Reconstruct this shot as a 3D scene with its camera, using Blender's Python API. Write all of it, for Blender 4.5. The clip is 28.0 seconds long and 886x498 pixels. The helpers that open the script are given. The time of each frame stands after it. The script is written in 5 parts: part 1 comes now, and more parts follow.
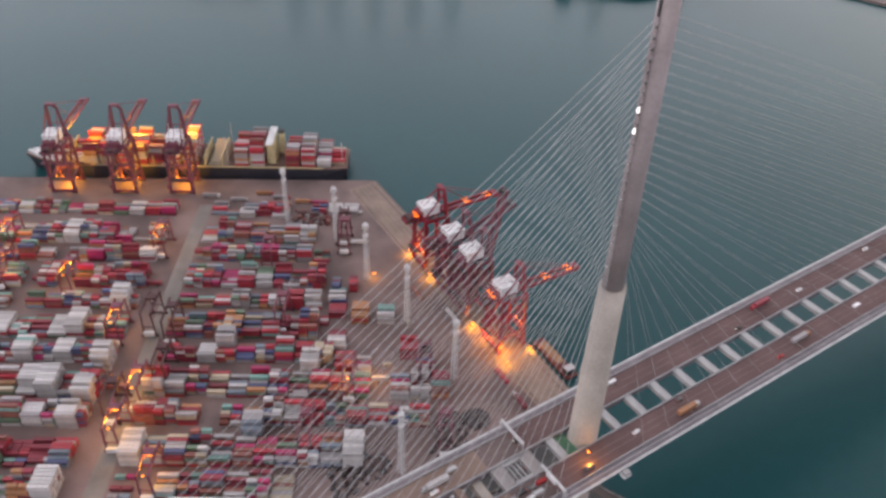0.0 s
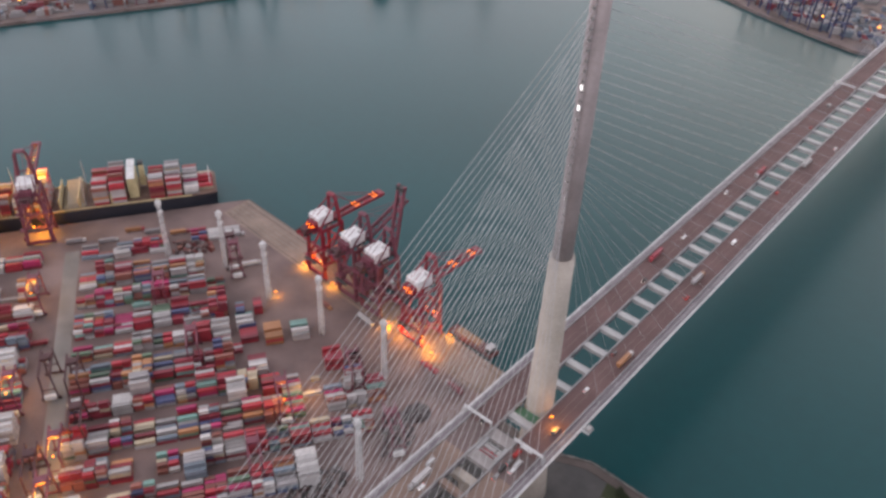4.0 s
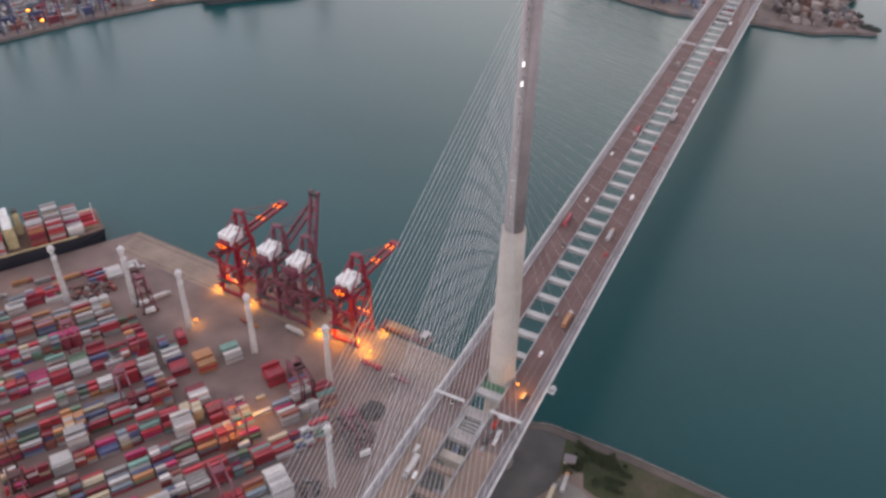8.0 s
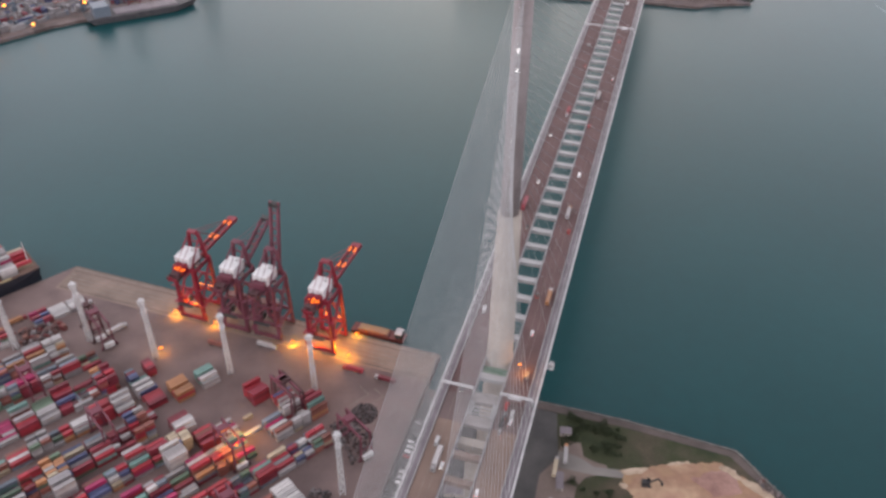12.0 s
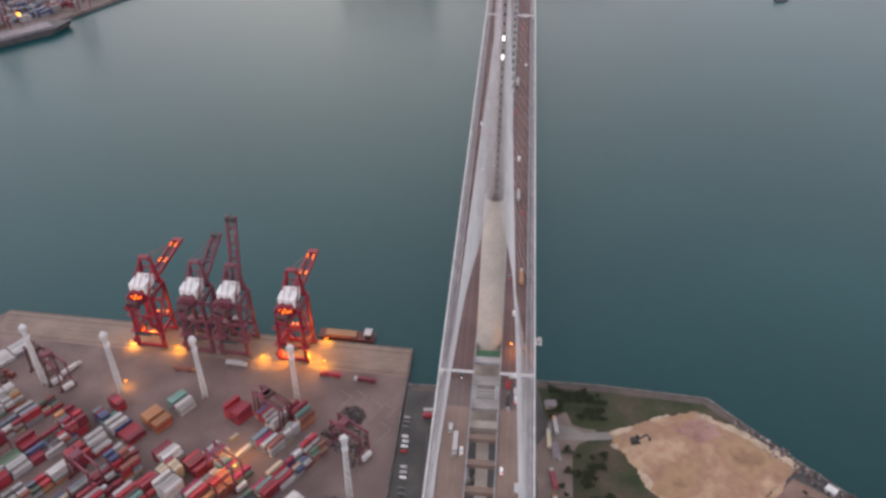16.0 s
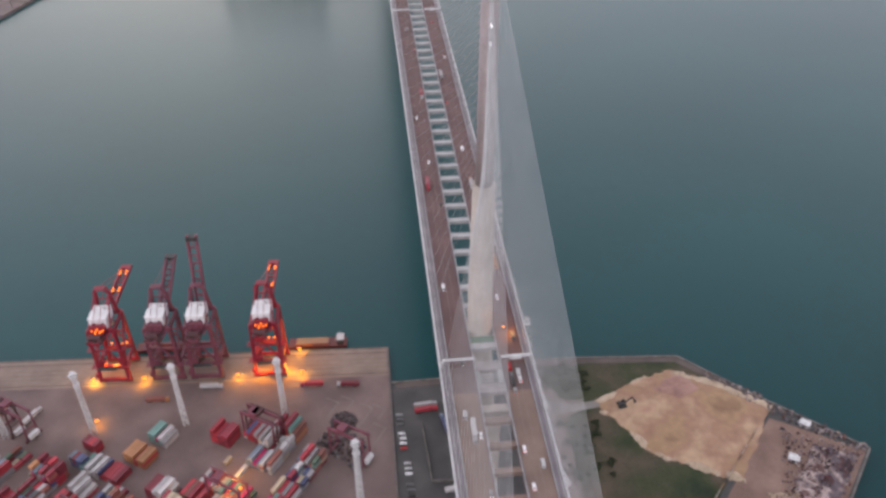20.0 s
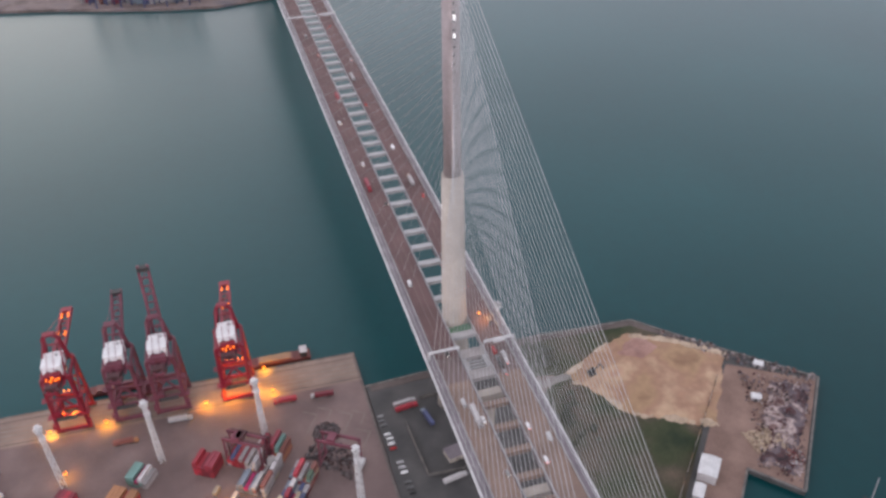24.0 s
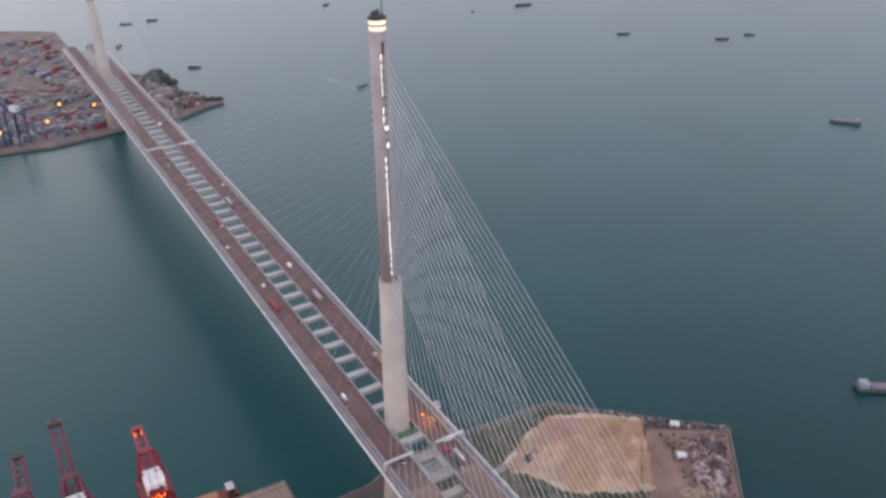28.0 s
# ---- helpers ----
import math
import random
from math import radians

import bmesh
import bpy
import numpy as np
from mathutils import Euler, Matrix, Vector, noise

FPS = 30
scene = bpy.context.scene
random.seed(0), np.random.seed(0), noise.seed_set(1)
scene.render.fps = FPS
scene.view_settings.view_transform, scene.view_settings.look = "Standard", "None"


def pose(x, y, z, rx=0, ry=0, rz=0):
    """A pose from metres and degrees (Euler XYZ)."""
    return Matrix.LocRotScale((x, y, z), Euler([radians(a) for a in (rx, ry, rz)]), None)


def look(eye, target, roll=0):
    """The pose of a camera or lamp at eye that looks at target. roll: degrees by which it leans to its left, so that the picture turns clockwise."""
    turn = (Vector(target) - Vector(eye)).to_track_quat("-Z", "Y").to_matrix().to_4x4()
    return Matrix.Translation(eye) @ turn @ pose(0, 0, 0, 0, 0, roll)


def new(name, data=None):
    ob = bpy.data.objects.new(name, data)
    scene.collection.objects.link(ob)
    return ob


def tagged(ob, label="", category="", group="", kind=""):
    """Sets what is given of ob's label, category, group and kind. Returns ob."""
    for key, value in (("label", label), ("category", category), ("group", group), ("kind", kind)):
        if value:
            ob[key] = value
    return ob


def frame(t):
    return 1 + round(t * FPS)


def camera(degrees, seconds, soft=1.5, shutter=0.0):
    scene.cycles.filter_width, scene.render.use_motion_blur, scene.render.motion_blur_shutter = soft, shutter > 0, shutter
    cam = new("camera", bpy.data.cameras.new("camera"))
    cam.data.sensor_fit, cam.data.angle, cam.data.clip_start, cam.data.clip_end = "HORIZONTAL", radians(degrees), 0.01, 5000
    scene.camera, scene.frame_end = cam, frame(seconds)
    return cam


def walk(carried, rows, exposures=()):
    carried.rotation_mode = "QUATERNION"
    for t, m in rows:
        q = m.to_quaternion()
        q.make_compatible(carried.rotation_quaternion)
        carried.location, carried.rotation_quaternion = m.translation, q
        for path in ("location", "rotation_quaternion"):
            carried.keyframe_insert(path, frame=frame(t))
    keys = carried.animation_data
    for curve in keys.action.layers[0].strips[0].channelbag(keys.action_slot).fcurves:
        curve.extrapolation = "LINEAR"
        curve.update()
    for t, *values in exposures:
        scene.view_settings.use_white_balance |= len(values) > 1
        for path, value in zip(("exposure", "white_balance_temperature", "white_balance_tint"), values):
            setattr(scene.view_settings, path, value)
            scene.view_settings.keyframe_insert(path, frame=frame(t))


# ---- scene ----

# ---------------------------------------------------------------- camera and its walk
LENS = 56.7
PATH = [
    (0, 187.83, -218.71, 410.42, 55.827, -37.748, 2.00),
    (1, 179.31, -232.75, 410.43, 51.566, -37.689, 2.10),
    (2, 170.66, -246.43, 410.50, 47.478, -37.499, 2.50),
    (3, 161.83, -259.61, 410.52, 43.471, -37.360, 2.40),
    (3.5, 157.22, -265.83, 410.53, 41.541, -37.181, 2.50),
    (5.5, 138.06, -289.13, 410.56, 33.988, -36.929, 2.10),
    (6, 133.34, -294.27, 410.53, 32.142, -36.776, 2.30),
    (7, 123.87, -303.62, 410.30, 28.836, -36.731, 1.60),
    (8, 113.72, -312.20, 410.02, 26.022, -36.652, 1.30),
    (9, 102.37, -320.01, 409.80, 23.531, -36.592, 1.10),
    (10, 89.68, -327.19, 409.60, 20.953, -36.598, 1.00),
    (11, 75.92, -333.93, 409.37, 18.401, -36.558, 0.90),
    (12, 61.84, -340.38, 409.14, 15.852, -36.495, 0.60),
    (12.5, 55.23, -343.58, 409.14, 14.511, -36.475, 0.55),
    (14.5, 28.39, -355.79, 409.25, 9.357, -36.306, 0.30),
    (15, 20.86, -358.05, 409.24, 7.884, -36.310, 0.20),
    (16, 4.33, -360.84, 409.17, 5.059, -36.395, 0.20),
    (17, -12.84, -362.31, 408.96, 2.244, -36.413, 0.20),
    (18, -29.24, -363.81, 408.63, -0.641, -36.502, 0.20),
    (19, -44.24, -364.90, 408.29, -3.209, -36.488, 0.10),
    (20, -57.95, -365.48, 407.98, -5.640, -36.484, -0.10),
    (21, -71.21, -365.48, 407.69, -8.080, -36.481, -0.40),
    (21.5, -78.09, -365.10, 407.58, -9.304, -36.478, -0.50),
    (23.5, -105.48, -362.58, 406.62, -14.856, -36.386, -1.00),
    (24, -112.37, -361.59, 406.51, -16.365, -36.355, -1.20),
    (25, -126.50, -358.90, 406.35, -19.223, -36.381, -1.30),
    (25.5, -134.19, -356.86, 406.29, -20.921, -35.975, -1.35),
    (26, -142.05, -354.70, 406.26, -22.925, -34.529, -1.30),
    (26.5, -149.79, -352.57, 406.31, -24.866, -33.162, -1.20),
    (27, -157.29, -350.34, 406.40, -26.850, -31.720, -1.05),
    (27.5, -164.57, -347.69, 406.47, -28.800, -30.250, -0.95),
    (28, -171.56, -344.89, 406.55, -30.779, -28.758, -0.80),
]

cam = camera(LENS, 28.0, soft=3.0)


def aim(x, y, z, yaw, pitch, roll):
    """A camera pose from its place, heading (to the left of +y), tilt and lean."""
    a, b = radians(yaw), radians(pitch)
    way = Vector((-math.sin(a) * math.cos(b), math.cos(a) * math.cos(b), math.sin(b)))
    return look(Vector((x, y, z)), Vector((x, y, z)) + way, roll)


walk(cam, [(row[0], aim(*row[1:])) for row in PATH], [(0.0, 0.0, 6550, 10), (8.0, 0.07, 6550, 10), (17.0, 0.03, 6500, 10), (21.0, 0.06, 6380, 10), (25.0, 0.12, 6280, 10), (26.5, 0.18, 6230, 10), (28.0, 0.01, 6230, 10)])

# ---------------------------------------------------------------- world and sun
world = bpy.data.worlds.new("dusk_sky")
scene.world = world
world.use_nodes = True
sky_nodes = world.node_tree.nodes
sky = sky_nodes.new("ShaderNodeTexSky")
sky.sky_type = "NISHITA"
sky.sun_disc = False
sky.sun_elevation, sky.sun_rotation = radians(12), radians(347)
sky.air_density, sky.dust_density, sky.ozone_density = 1.0, 9.0, 2.0
cloud = sky_nodes.new("ShaderNodeMix")                 # a closed grey cloud cover over the clear sky
cloud.data_type = "RGBA"
cloud.inputs[0].default_value = 0.85
sky_way = sky_nodes.new("ShaderNodeTexCoord")
sky_axes = sky_nodes.new("ShaderNodeSeparateXYZ")
veil = sky_nodes.new("ShaderNodeValToRGB")              # the cloud thins to a brighter band low over the sea
veil.color_ramp.elements[0].position, veil.color_ramp.elements[0].color = 0.2, (1.05, 1.0, 1.11, 1)
veil.color_ramp.elements[1].position, veil.color_ramp.elements[1].color = 0.8, (0.37, 0.355, 0.40, 1)
cloud_light = sky_nodes.new("ShaderNodeVectorMath")
cloud_light.operation = "SCALE"
cover = sky_nodes.new("ShaderNodeMapRange")              # thicker cloud to the east
cover.inputs[1].default_value, cover.inputs[2].default_value = -0.1, 0.8
cover.inputs[3].default_value, cover.inputs[4].default_value = 16.8, 11.5
world.node_tree.links.new(sky_way.outputs["Generated"], sky_axes.inputs[0])
world.node_tree.links.new(sky_axes.outputs["Z"], veil.inputs[0])
world.node_tree.links.new(veil.outputs[0], cloud_light.inputs[0])
world.node_tree.links.new(sky_axes.outputs["X"], cover.inputs[0])
world.node_tree.links.new(cover.outputs[0], cloud_light.inputs["Scale"])
world.node_tree.links.new(cloud_light.outputs[0], cloud.inputs[7])
world.node_tree.links.new(sky.outputs[0], cloud.inputs[6])
world.node_tree.links.new(cloud.outputs[2], sky_nodes["Background"].inputs[0])
sky_nodes["Background"].inputs[1].default_value = 0.15
sun_data = bpy.data.lights.new("sun", "SUN")
sun_data.energy, sun_data.angle, sun_data.color = 0.65, radians(60), (1.0, 0.93, 0.88)
sun = new("sun", sun_data)
sun.matrix_world = look((-0.34 * 600, -0.94 * 600, 620), (0, 0, 0))

# ---------------------------------------------------------------- materials
def material(name, ramp, rough=0.7, metal=0.0, scale=0.4, fine=6.0, bump=0.05, by="noise", spread=0.25, fac=1.0):
    """Colours of a ramp spread by a broad noise, with fine grain and relief. by: 'noise' or 'object' (a steady pick for each object)."""
    m = bpy.data.materials.new(name)
    m.use_nodes = True
    n, l = m.node_tree.nodes, m.node_tree.links
    bsdf = n["Principled BSDF"]
    co = n.new("ShaderNodeTexCoord")
    broad = n.new("ShaderNodeTexNoise")
    broad.inputs["Scale"].default_value, broad.inputs["Detail"].default_value = scale, 5
    grain = n.new("ShaderNodeTexNoise")
    grain.inputs["Scale"].default_value, grain.inputs["Detail"].default_value = fine, 4
    for t in (broad, grain):
        l.new(co.outputs["Object"], t.inputs["Vector"])
    cr = n.new("ShaderNodeValToRGB")
    els = cr.color_ramp.elements
    while len(els) < len(ramp):
        els.new(0.5)
    for i, c in enumerate(ramp):
        if by in ("object", "island"):
            els[i].position = i / len(ramp)
        else:
            els[i].position = 0.3 + 0.4 * i / max(1, len(ramp) - 1)
        els[i].color = (*c, 1)
    if by in ("object", "island"):
        cr.color_ramp.interpolation = "CONSTANT"
        info = n.new("ShaderNodeObjectInfo" if by == "object" else "ShaderNodeNewGeometry")
        l.new(info.outputs["Random" if by == "object" else "Random Per Island"], cr.inputs[0])
    else:
        l.new(broad.outputs[0], cr.inputs[0])
    mix = n.new("ShaderNodeMix")
    mix.data_type, mix.blend_type = "RGBA", "MULTIPLY"
    mix.inputs[0].default_value = fac
    dirt = n.new("ShaderNodeMapRange")
    dirt.inputs[1].default_value, dirt.inputs[2].default_value = 0.3, 0.7
    dirt.inputs[3].default_value, dirt.inputs[4].default_value = 1 - spread, 1 + spread * 0.4
    both = n.new("ShaderNodeMath")
    both.operation = "MULTIPLY_ADD"
    both.inputs[1].default_value, both.inputs[2].default_value = 0.5, 0.0
    l.new(broad.outputs[0], both.inputs[0])
    half = n.new("ShaderNodeMath")
    half.operation = "MULTIPLY_ADD"
    half.inputs[1].default_value = 0.5
    l.new(grain.outputs[0], half.inputs[0])
    l.new(both.outputs[0], half.inputs[2])
    l.new(half.outputs[0], dirt.inputs[0])
    l.new(cr.outputs[0], mix.inputs[6])
    l.new(dirt.outputs[0], mix.inputs[7])
    l.new(mix.outputs[2], bsdf.inputs["Base Color"])
    bsdf.inputs["Roughness"].default_value, bsdf.inputs["Metallic"].default_value = rough, metal
    if bump:
        bp = n.new("ShaderNodeBump")
        bp.inputs["Strength"].default_value, bp.inputs["Distance"].default_value = bump, 0.3
        l.new(grain.outputs[0], bp.inputs["Height"])
        l.new(bp.outputs[0], bsdf.inputs["Normal"])
    return m


def glow(name, colour, strength):
    m = bpy.data.materials.new(name)
    m.use_nodes = True
    b = m.node_tree.nodes["Principled BSDF"]
    b.inputs["Base Color"].default_value = (*colour, 1)
    b.inputs["Emission Color"].default_value = (*colour, 1)
    b.inputs["Emission Strength"].default_value = strength
    return m


def grey(v, warm=0.0):
    return (v * (1 + warm), v, v * (1 - warm))


WATER = material("sea_water", [(0.002, 0.041, 0.045), (0.003, 0.049, 0.053)], 0.33, 0, 0.004, 0.09, 0.03, spread=0.12)
WATER.node_tree.nodes["Principled BSDF"].inputs["IOR"].default_value = 1.33
WATER.node_tree.nodes["Principled BSDF"].inputs["Specular Tint"].default_value = (0.84, 0.97, 1.0, 1)
tone_nodes, tone_links = WATER.node_tree.nodes, WATER.node_tree.links   # base colour painted darker around a point off the peninsula
tone_place, tone_distance, tone_range = tone_nodes.new("ShaderNodeNewGeometry"), tone_nodes.new("ShaderNodeVectorMath"), tone_nodes.new("ShaderNodeMapRange")
tone_distance.operation, tone_distance.inputs[1].default_value = "DISTANCE", (310.0, -160.0, 0.0)
tone_range.interpolation_type = "SMOOTHSTEP"
tone_range.inputs[1].default_value, tone_range.inputs[2].default_value = 40.0, 350.0
tone_range.inputs[3].default_value, tone_range.inputs[4].default_value = 0.62, 1.0
tone_scaled = tone_nodes.new("ShaderNodeVectorMath")
tone_scaled.operation = "SCALE"
tone_links.new(tone_place.outputs["Position"], tone_distance.inputs[0])
tone_links.new(tone_distance.outputs["Value"], tone_range.inputs[0])
tone_links.new(tone_range.outputs[0], tone_scaled.inputs["Scale"])
tone_links.new(tone_nodes["Principled BSDF"].inputs["Base Color"].links[0].from_socket, tone_scaled.inputs[0])
tone_links.new(tone_scaled.outputs[0], tone_nodes["Principled BSDF"].inputs["Base Color"])
APRON = material("terminal_paving", [(0.118, 0.083, 0.079), (0.158, 0.112, 0.105), (0.198, 0.142, 0.132)], 0.85, 0, 0.03, 1.2, 0.05)
QUAY = material("quay_concrete", [(0.178, 0.130, 0.106), (0.238, 0.175, 0.143)], 0.85, 0, 0.05, 1.0, 0.05)
QUAY_WALL = material("quay_wall_concrete", [grey(0.08, 0.05), grey(0.15, 0.08)], 0.9, 0, 0.2, 2.0, 0.1)
ASPHALT = material("yard_asphalt", [grey(0.05), grey(0.075, 0.04)], 0.9, 0, 0.06, 2.0, 0.05)
TRACK = material("yard_road_concrete", [grey(0.15, 0.08), grey(0.20, 0.08)], 0.85, 0, 0.05, 1.5, 0.05)
ROAD = material("red_brown_road_surface", [(0.094, 0.054, 0.053), (0.122, 0.071, 0.068)], 0.85, 0, 0.05, 1.5, 0.03)
ROAD_BACK = material("pale_road_surface", [(0.155, 0.108, 0.088), (0.20, 0.14, 0.114)], 0.85, 0, 0.05, 1.5, 0.03)
STEEL = material("pale_grey_steel", [grey(0.30), grey(0.365)], 0.5, 0.1, 0.1, 1.0, 0.02)
STEEL_DARK = material("grey_deck_steel", [(0.15, 0.13, 0.145), (0.19, 0.165, 0.18)], 0.6, 0.1, 0.1, 1.0, 0.02)
WHITE = material("white_paint", [grey(0.49), grey(0.58)], 0.5, 0, 0.2, 1.5, 0.02)
HOUSE_WHITE = material("white_house_paint", [grey(0.6), grey(0.7)], 0.45, 0, 0.2, 1.5, 0.02, spread=0.12)
CONCRETE = material("tower_concrete", [(0.33, 0.295, 0.255), (0.40, 0.355, 0.31)], 0.8, 0, 0.05, 0.8, 0.05)
SKIN = material("tower_steel_skin", [(0.255, 0.215, 0.212), (0.30, 0.255, 0.25)], 0.75, 0.0, 0.06, 0.6, 0.02)
CABLE = material("pale_cable_sheath", [grey(0.33), grey(0.39)], 0.5, 0, 0.1, 2.0, 0.0)
RED = material("red_crane_paint", [(0.17, 0.006, 0.02), (0.225, 0.009, 0.026)], 0.5, 0, 0.15, 1.5, 0.03)
RED_OLD = material("faded_red_crane_paint", [(0.115, 0.028, 0.045), (0.155, 0.042, 0.062)], 0.6, 0, 0.15, 1.5, 0.03)
DARK = material("dark_machinery", [grey(0.02), grey(0.04)], 0.7, 0, 0.3, 2.0, 0.05)
HULL = material("dark_hull_paint", [(0.012, 0.014, 0.022), (0.02, 0.022, 0.032)], 0.5, 0, 0.05, 0.8, 0.03)
HULL_LOW = material("dull_red_hull_paint", [(0.10, 0.02, 0.018), (0.14, 0.03, 0.025)], 0.6, 0, 0.05, 0.8, 0.03)
BUFF = material("buff_ship_paint", [(0.42, 0.36, 0.2), (0.5, 0.43, 0.25)], 0.5, 0, 0.2, 1.0, 0.02)
GRASS = material("rough_grass", [(0.014, 0.028, 0.009), (0.036, 0.046, 0.017), (0.058, 0.050, 0.030), (0.085, 0.064, 0.044)], 0.95, 0, 0.035, 0.9, 0.5, spread=0.45)
SAND = material("yellow_sand_fill", [(0.25, 0.15, 0.09), (0.33, 0.215, 0.125), (0.28, 0.165, 0.11), (0.39, 0.27, 0.175), (0.33, 0.20, 0.14)], 0.95, 0, 0.03, 0.2, 0.5, spread=0.3)
PINK_SAND = material("pink_gravel", [(0.26, 0.145, 0.12), (0.33, 0.20, 0.165)], 0.95, 0, 0.08, 0.5, 0.4, spread=0.35)
PALE_SAND = material("pale_dry_sand", [(0.36, 0.27, 0.19), (0.45, 0.36, 0.27)], 0.95, 0, 0.1, 0.8, 0.4, spread=0.4)
DARK_JUNK = material("dark_stores", [(0.03, 0.028, 0.03), (0.06, 0.05, 0.05), (0.10, 0.08, 0.08), (0.05, 0.025, 0.025), (0.16, 0.14, 0.14)], 0.8, 0.1, 0.5, 2.0, 0.2, by="island", spread=0.3)
RED_JUNK = material("rusty_red_stores", [(0.16, 0.04, 0.04), (0.10, 0.05, 0.045), (0.22, 0.10, 0.08), (0.30, 0.28, 0.28), (0.08, 0.05, 0.05)], 0.8, 0.1, 0.5, 2.0, 0.2, by="island", spread=0.3)
YARD_DARK = material("grimy_dark_red_paint", [(0.05, 0.018, 0.02), (0.075, 0.028, 0.03)], 0.7, 0, 0.2, 1.5, 0.03)
GLASS = material("dark_window_glass", [grey(0.02), grey(0.03)], 0.1, 0, 0.5, 2.0, 0.0)
TYRE = material("tyre_rubber", [grey(0.02), grey(0.03)], 0.9, 0, 1.0, 5.0, 0.0)
HAZE_LAND = material("far_port_clutter", [(0.08, 0.06, 0.055), (0.17, 0.13, 0.12), (0.10, 0.09, 0.10)], 0.9, 0, 0.03, 0.2, 0.1)
PAINTS = {
    "red": (0.33, 0.03, 0.045), "dark_red": (0.20, 0.027, 0.042), "grey": (0.25, 0.235, 0.24), "white": (0.42, 0.405, 0.40), "blue_grey": (0.16, 0.195, 0.235),
    "brown": (0.225, 0.082, 0.065), "orange": (0.36, 0.17, 0.08), "teal": (0.15, 0.27, 0.24), "navy": (0.065, 0.078, 0.16), "magenta": (0.33, 0.025, 0.10),
    "green": (0.10, 0.15, 0.10), "cream": (0.38, 0.32, 0.23), "pale_grey": (0.36, 0.342, 0.342)}


def shade(c, k):
    return tuple(min(0.85, v * k) for v in c)


BOX_MATS = {n: material(n + "_container_paint", [shade(c, 0.75), shade(c, 1.1), c, shade(c, 0.88), shade(c, 1.25)], 0.5, 0, 0.5, 2.5, 0.03, by="object", spread=0.3) for n, c in PAINTS.items()}
# mostly greys: the far shore's haze is put into these box colours
FAR_BOXES = material("hazed_container_paint", [shade(PAINTS[n], 0.8) for n in ("brown", "grey", "blue_grey", "grey", "pale_grey", "dark_red", "blue_grey", "grey", "navy", "grey", "pale_grey")], 0.7, 0, 0.5, 2.5, 0, by="island", spread=0.2)
JUNK = material("mixed_scrap", [(0.17, 0.14, 0.145), (0.21, 0.17, 0.165), (0.06, 0.045, 0.045), (0.20, 0.16, 0.155), (0.22, 0.18, 0.165), (0.12, 0.06, 0.05), (0.10, 0.10, 0.11), (0.19, 0.14, 0.12), (0.05, 0.05, 0.055), (0.30, 0.26, 0.245)], 0.8, 0.1, 0.5, 2.0, 0.2, by="island", spread=0.3)
LEAF = material("shrub_leaf", [(0.022, 0.038, 0.014), (0.035, 0.052, 0.02), (0.05, 0.06, 0.026), (0.03, 0.045, 0.016)], 0.8, 0, 0.5, 2.0, 0, by="island", spread=0.3)
STONES = material("seawall_stones", [grey(0.07, 0.08), grey(0.12, 0.08), grey(0.18, 0.08), grey(0.10, 0.05), grey(0.25, 0.06)], 0.9, 0, 0.5, 2.0, 0.3, by="island", spread=0.3)
# leaf green dulled towards blue-grey, the distance haze painted in
FAR_LEAF = material("hazed_far_leaf", [(0.02, 0.028, 0.024), (0.03, 0.036, 0.032), (0.042, 0.046, 0.04)], 0.8, 0, 0.5, 2.0, 0, by="island", spread=0.3)
GREEN_NET = material("green_netting", [(0.05, 0.13, 0.075), (0.08, 0.17, 0.10)], 0.9, 0, 0.3, 3.0, 0.1)
BLUE = material("blue_crane_paint", [(0.022, 0.03, 0.085), (0.035, 0.045, 0.11)], 0.6, 0, 0.15, 1.5, 0)
PALE_LINE = material("worn_pale_marking", [grey(0.165, 0.15), grey(0.205, 0.15)], 0.85, 0, 0.2, 1.5, 0)
WAKE = material("foamy_wake", [(0.12, 0.18, 0.19), (0.2, 0.26, 0.27)], 0.6, 0, 0.05, 0.5, 0.1)
CARS = material("car_paint", [grey(0.7), grey(0.6), grey(0.03), (0.3, 0.02, 0.02), grey(0.75), grey(0.25), grey(0.12), grey(0.4)], 0.3, 0.1, 0.5, 3.0, 0.0, by="object", spread=0.05)
AMBER = glow("amber_lamp", (1.0, 0.27, 0.015), 3.5)
FAR_AMBER = glow("far_amber_lamp", (1.0, 0.33, 0.03), 5)
CRANE_LAMP = glow("red_amber_floodlight", (1.0, 0.20, 0.012), 3.2)
SCRAP_MIX = material("patchy_scrap", [(0.028, 0.018, 0.024), (0.10, 0.045, 0.045), (0.12, 0.10, 0.115), (0.20, 0.145, 0.14), (0.42, 0.34, 0.32), (0.10, 0.05, 0.05), (0.22, 0.15, 0.13)], 0.85, 0.1, 0.09, 1.6, 0.4, spread=0.6)
SCRAP_ODDS = material("odd_scrap", [(0.03, 0.02, 0.024), (0.10, 0.04, 0.04), (0.2, 0.16, 0.16), (0.05, 0.035, 0.04), (0.36, 0.3, 0.28), (0.14, 0.09, 0.08), (0.16, 0.13, 0.15), (0.08, 0.03, 0.03), (0.24, 0.17, 0.15)], 0.85, 0.1, 0.5, 2.0, 0.2, by="island", spread=0.3)
COOL = glow("white_lamp", (1.0, 0.97, 0.95), 1.6)
# emission that imitates a white glint on the tower's anchors
GLINT = glow("white_glint_glow", (1.0, 0.96, 0.97), 4.5)


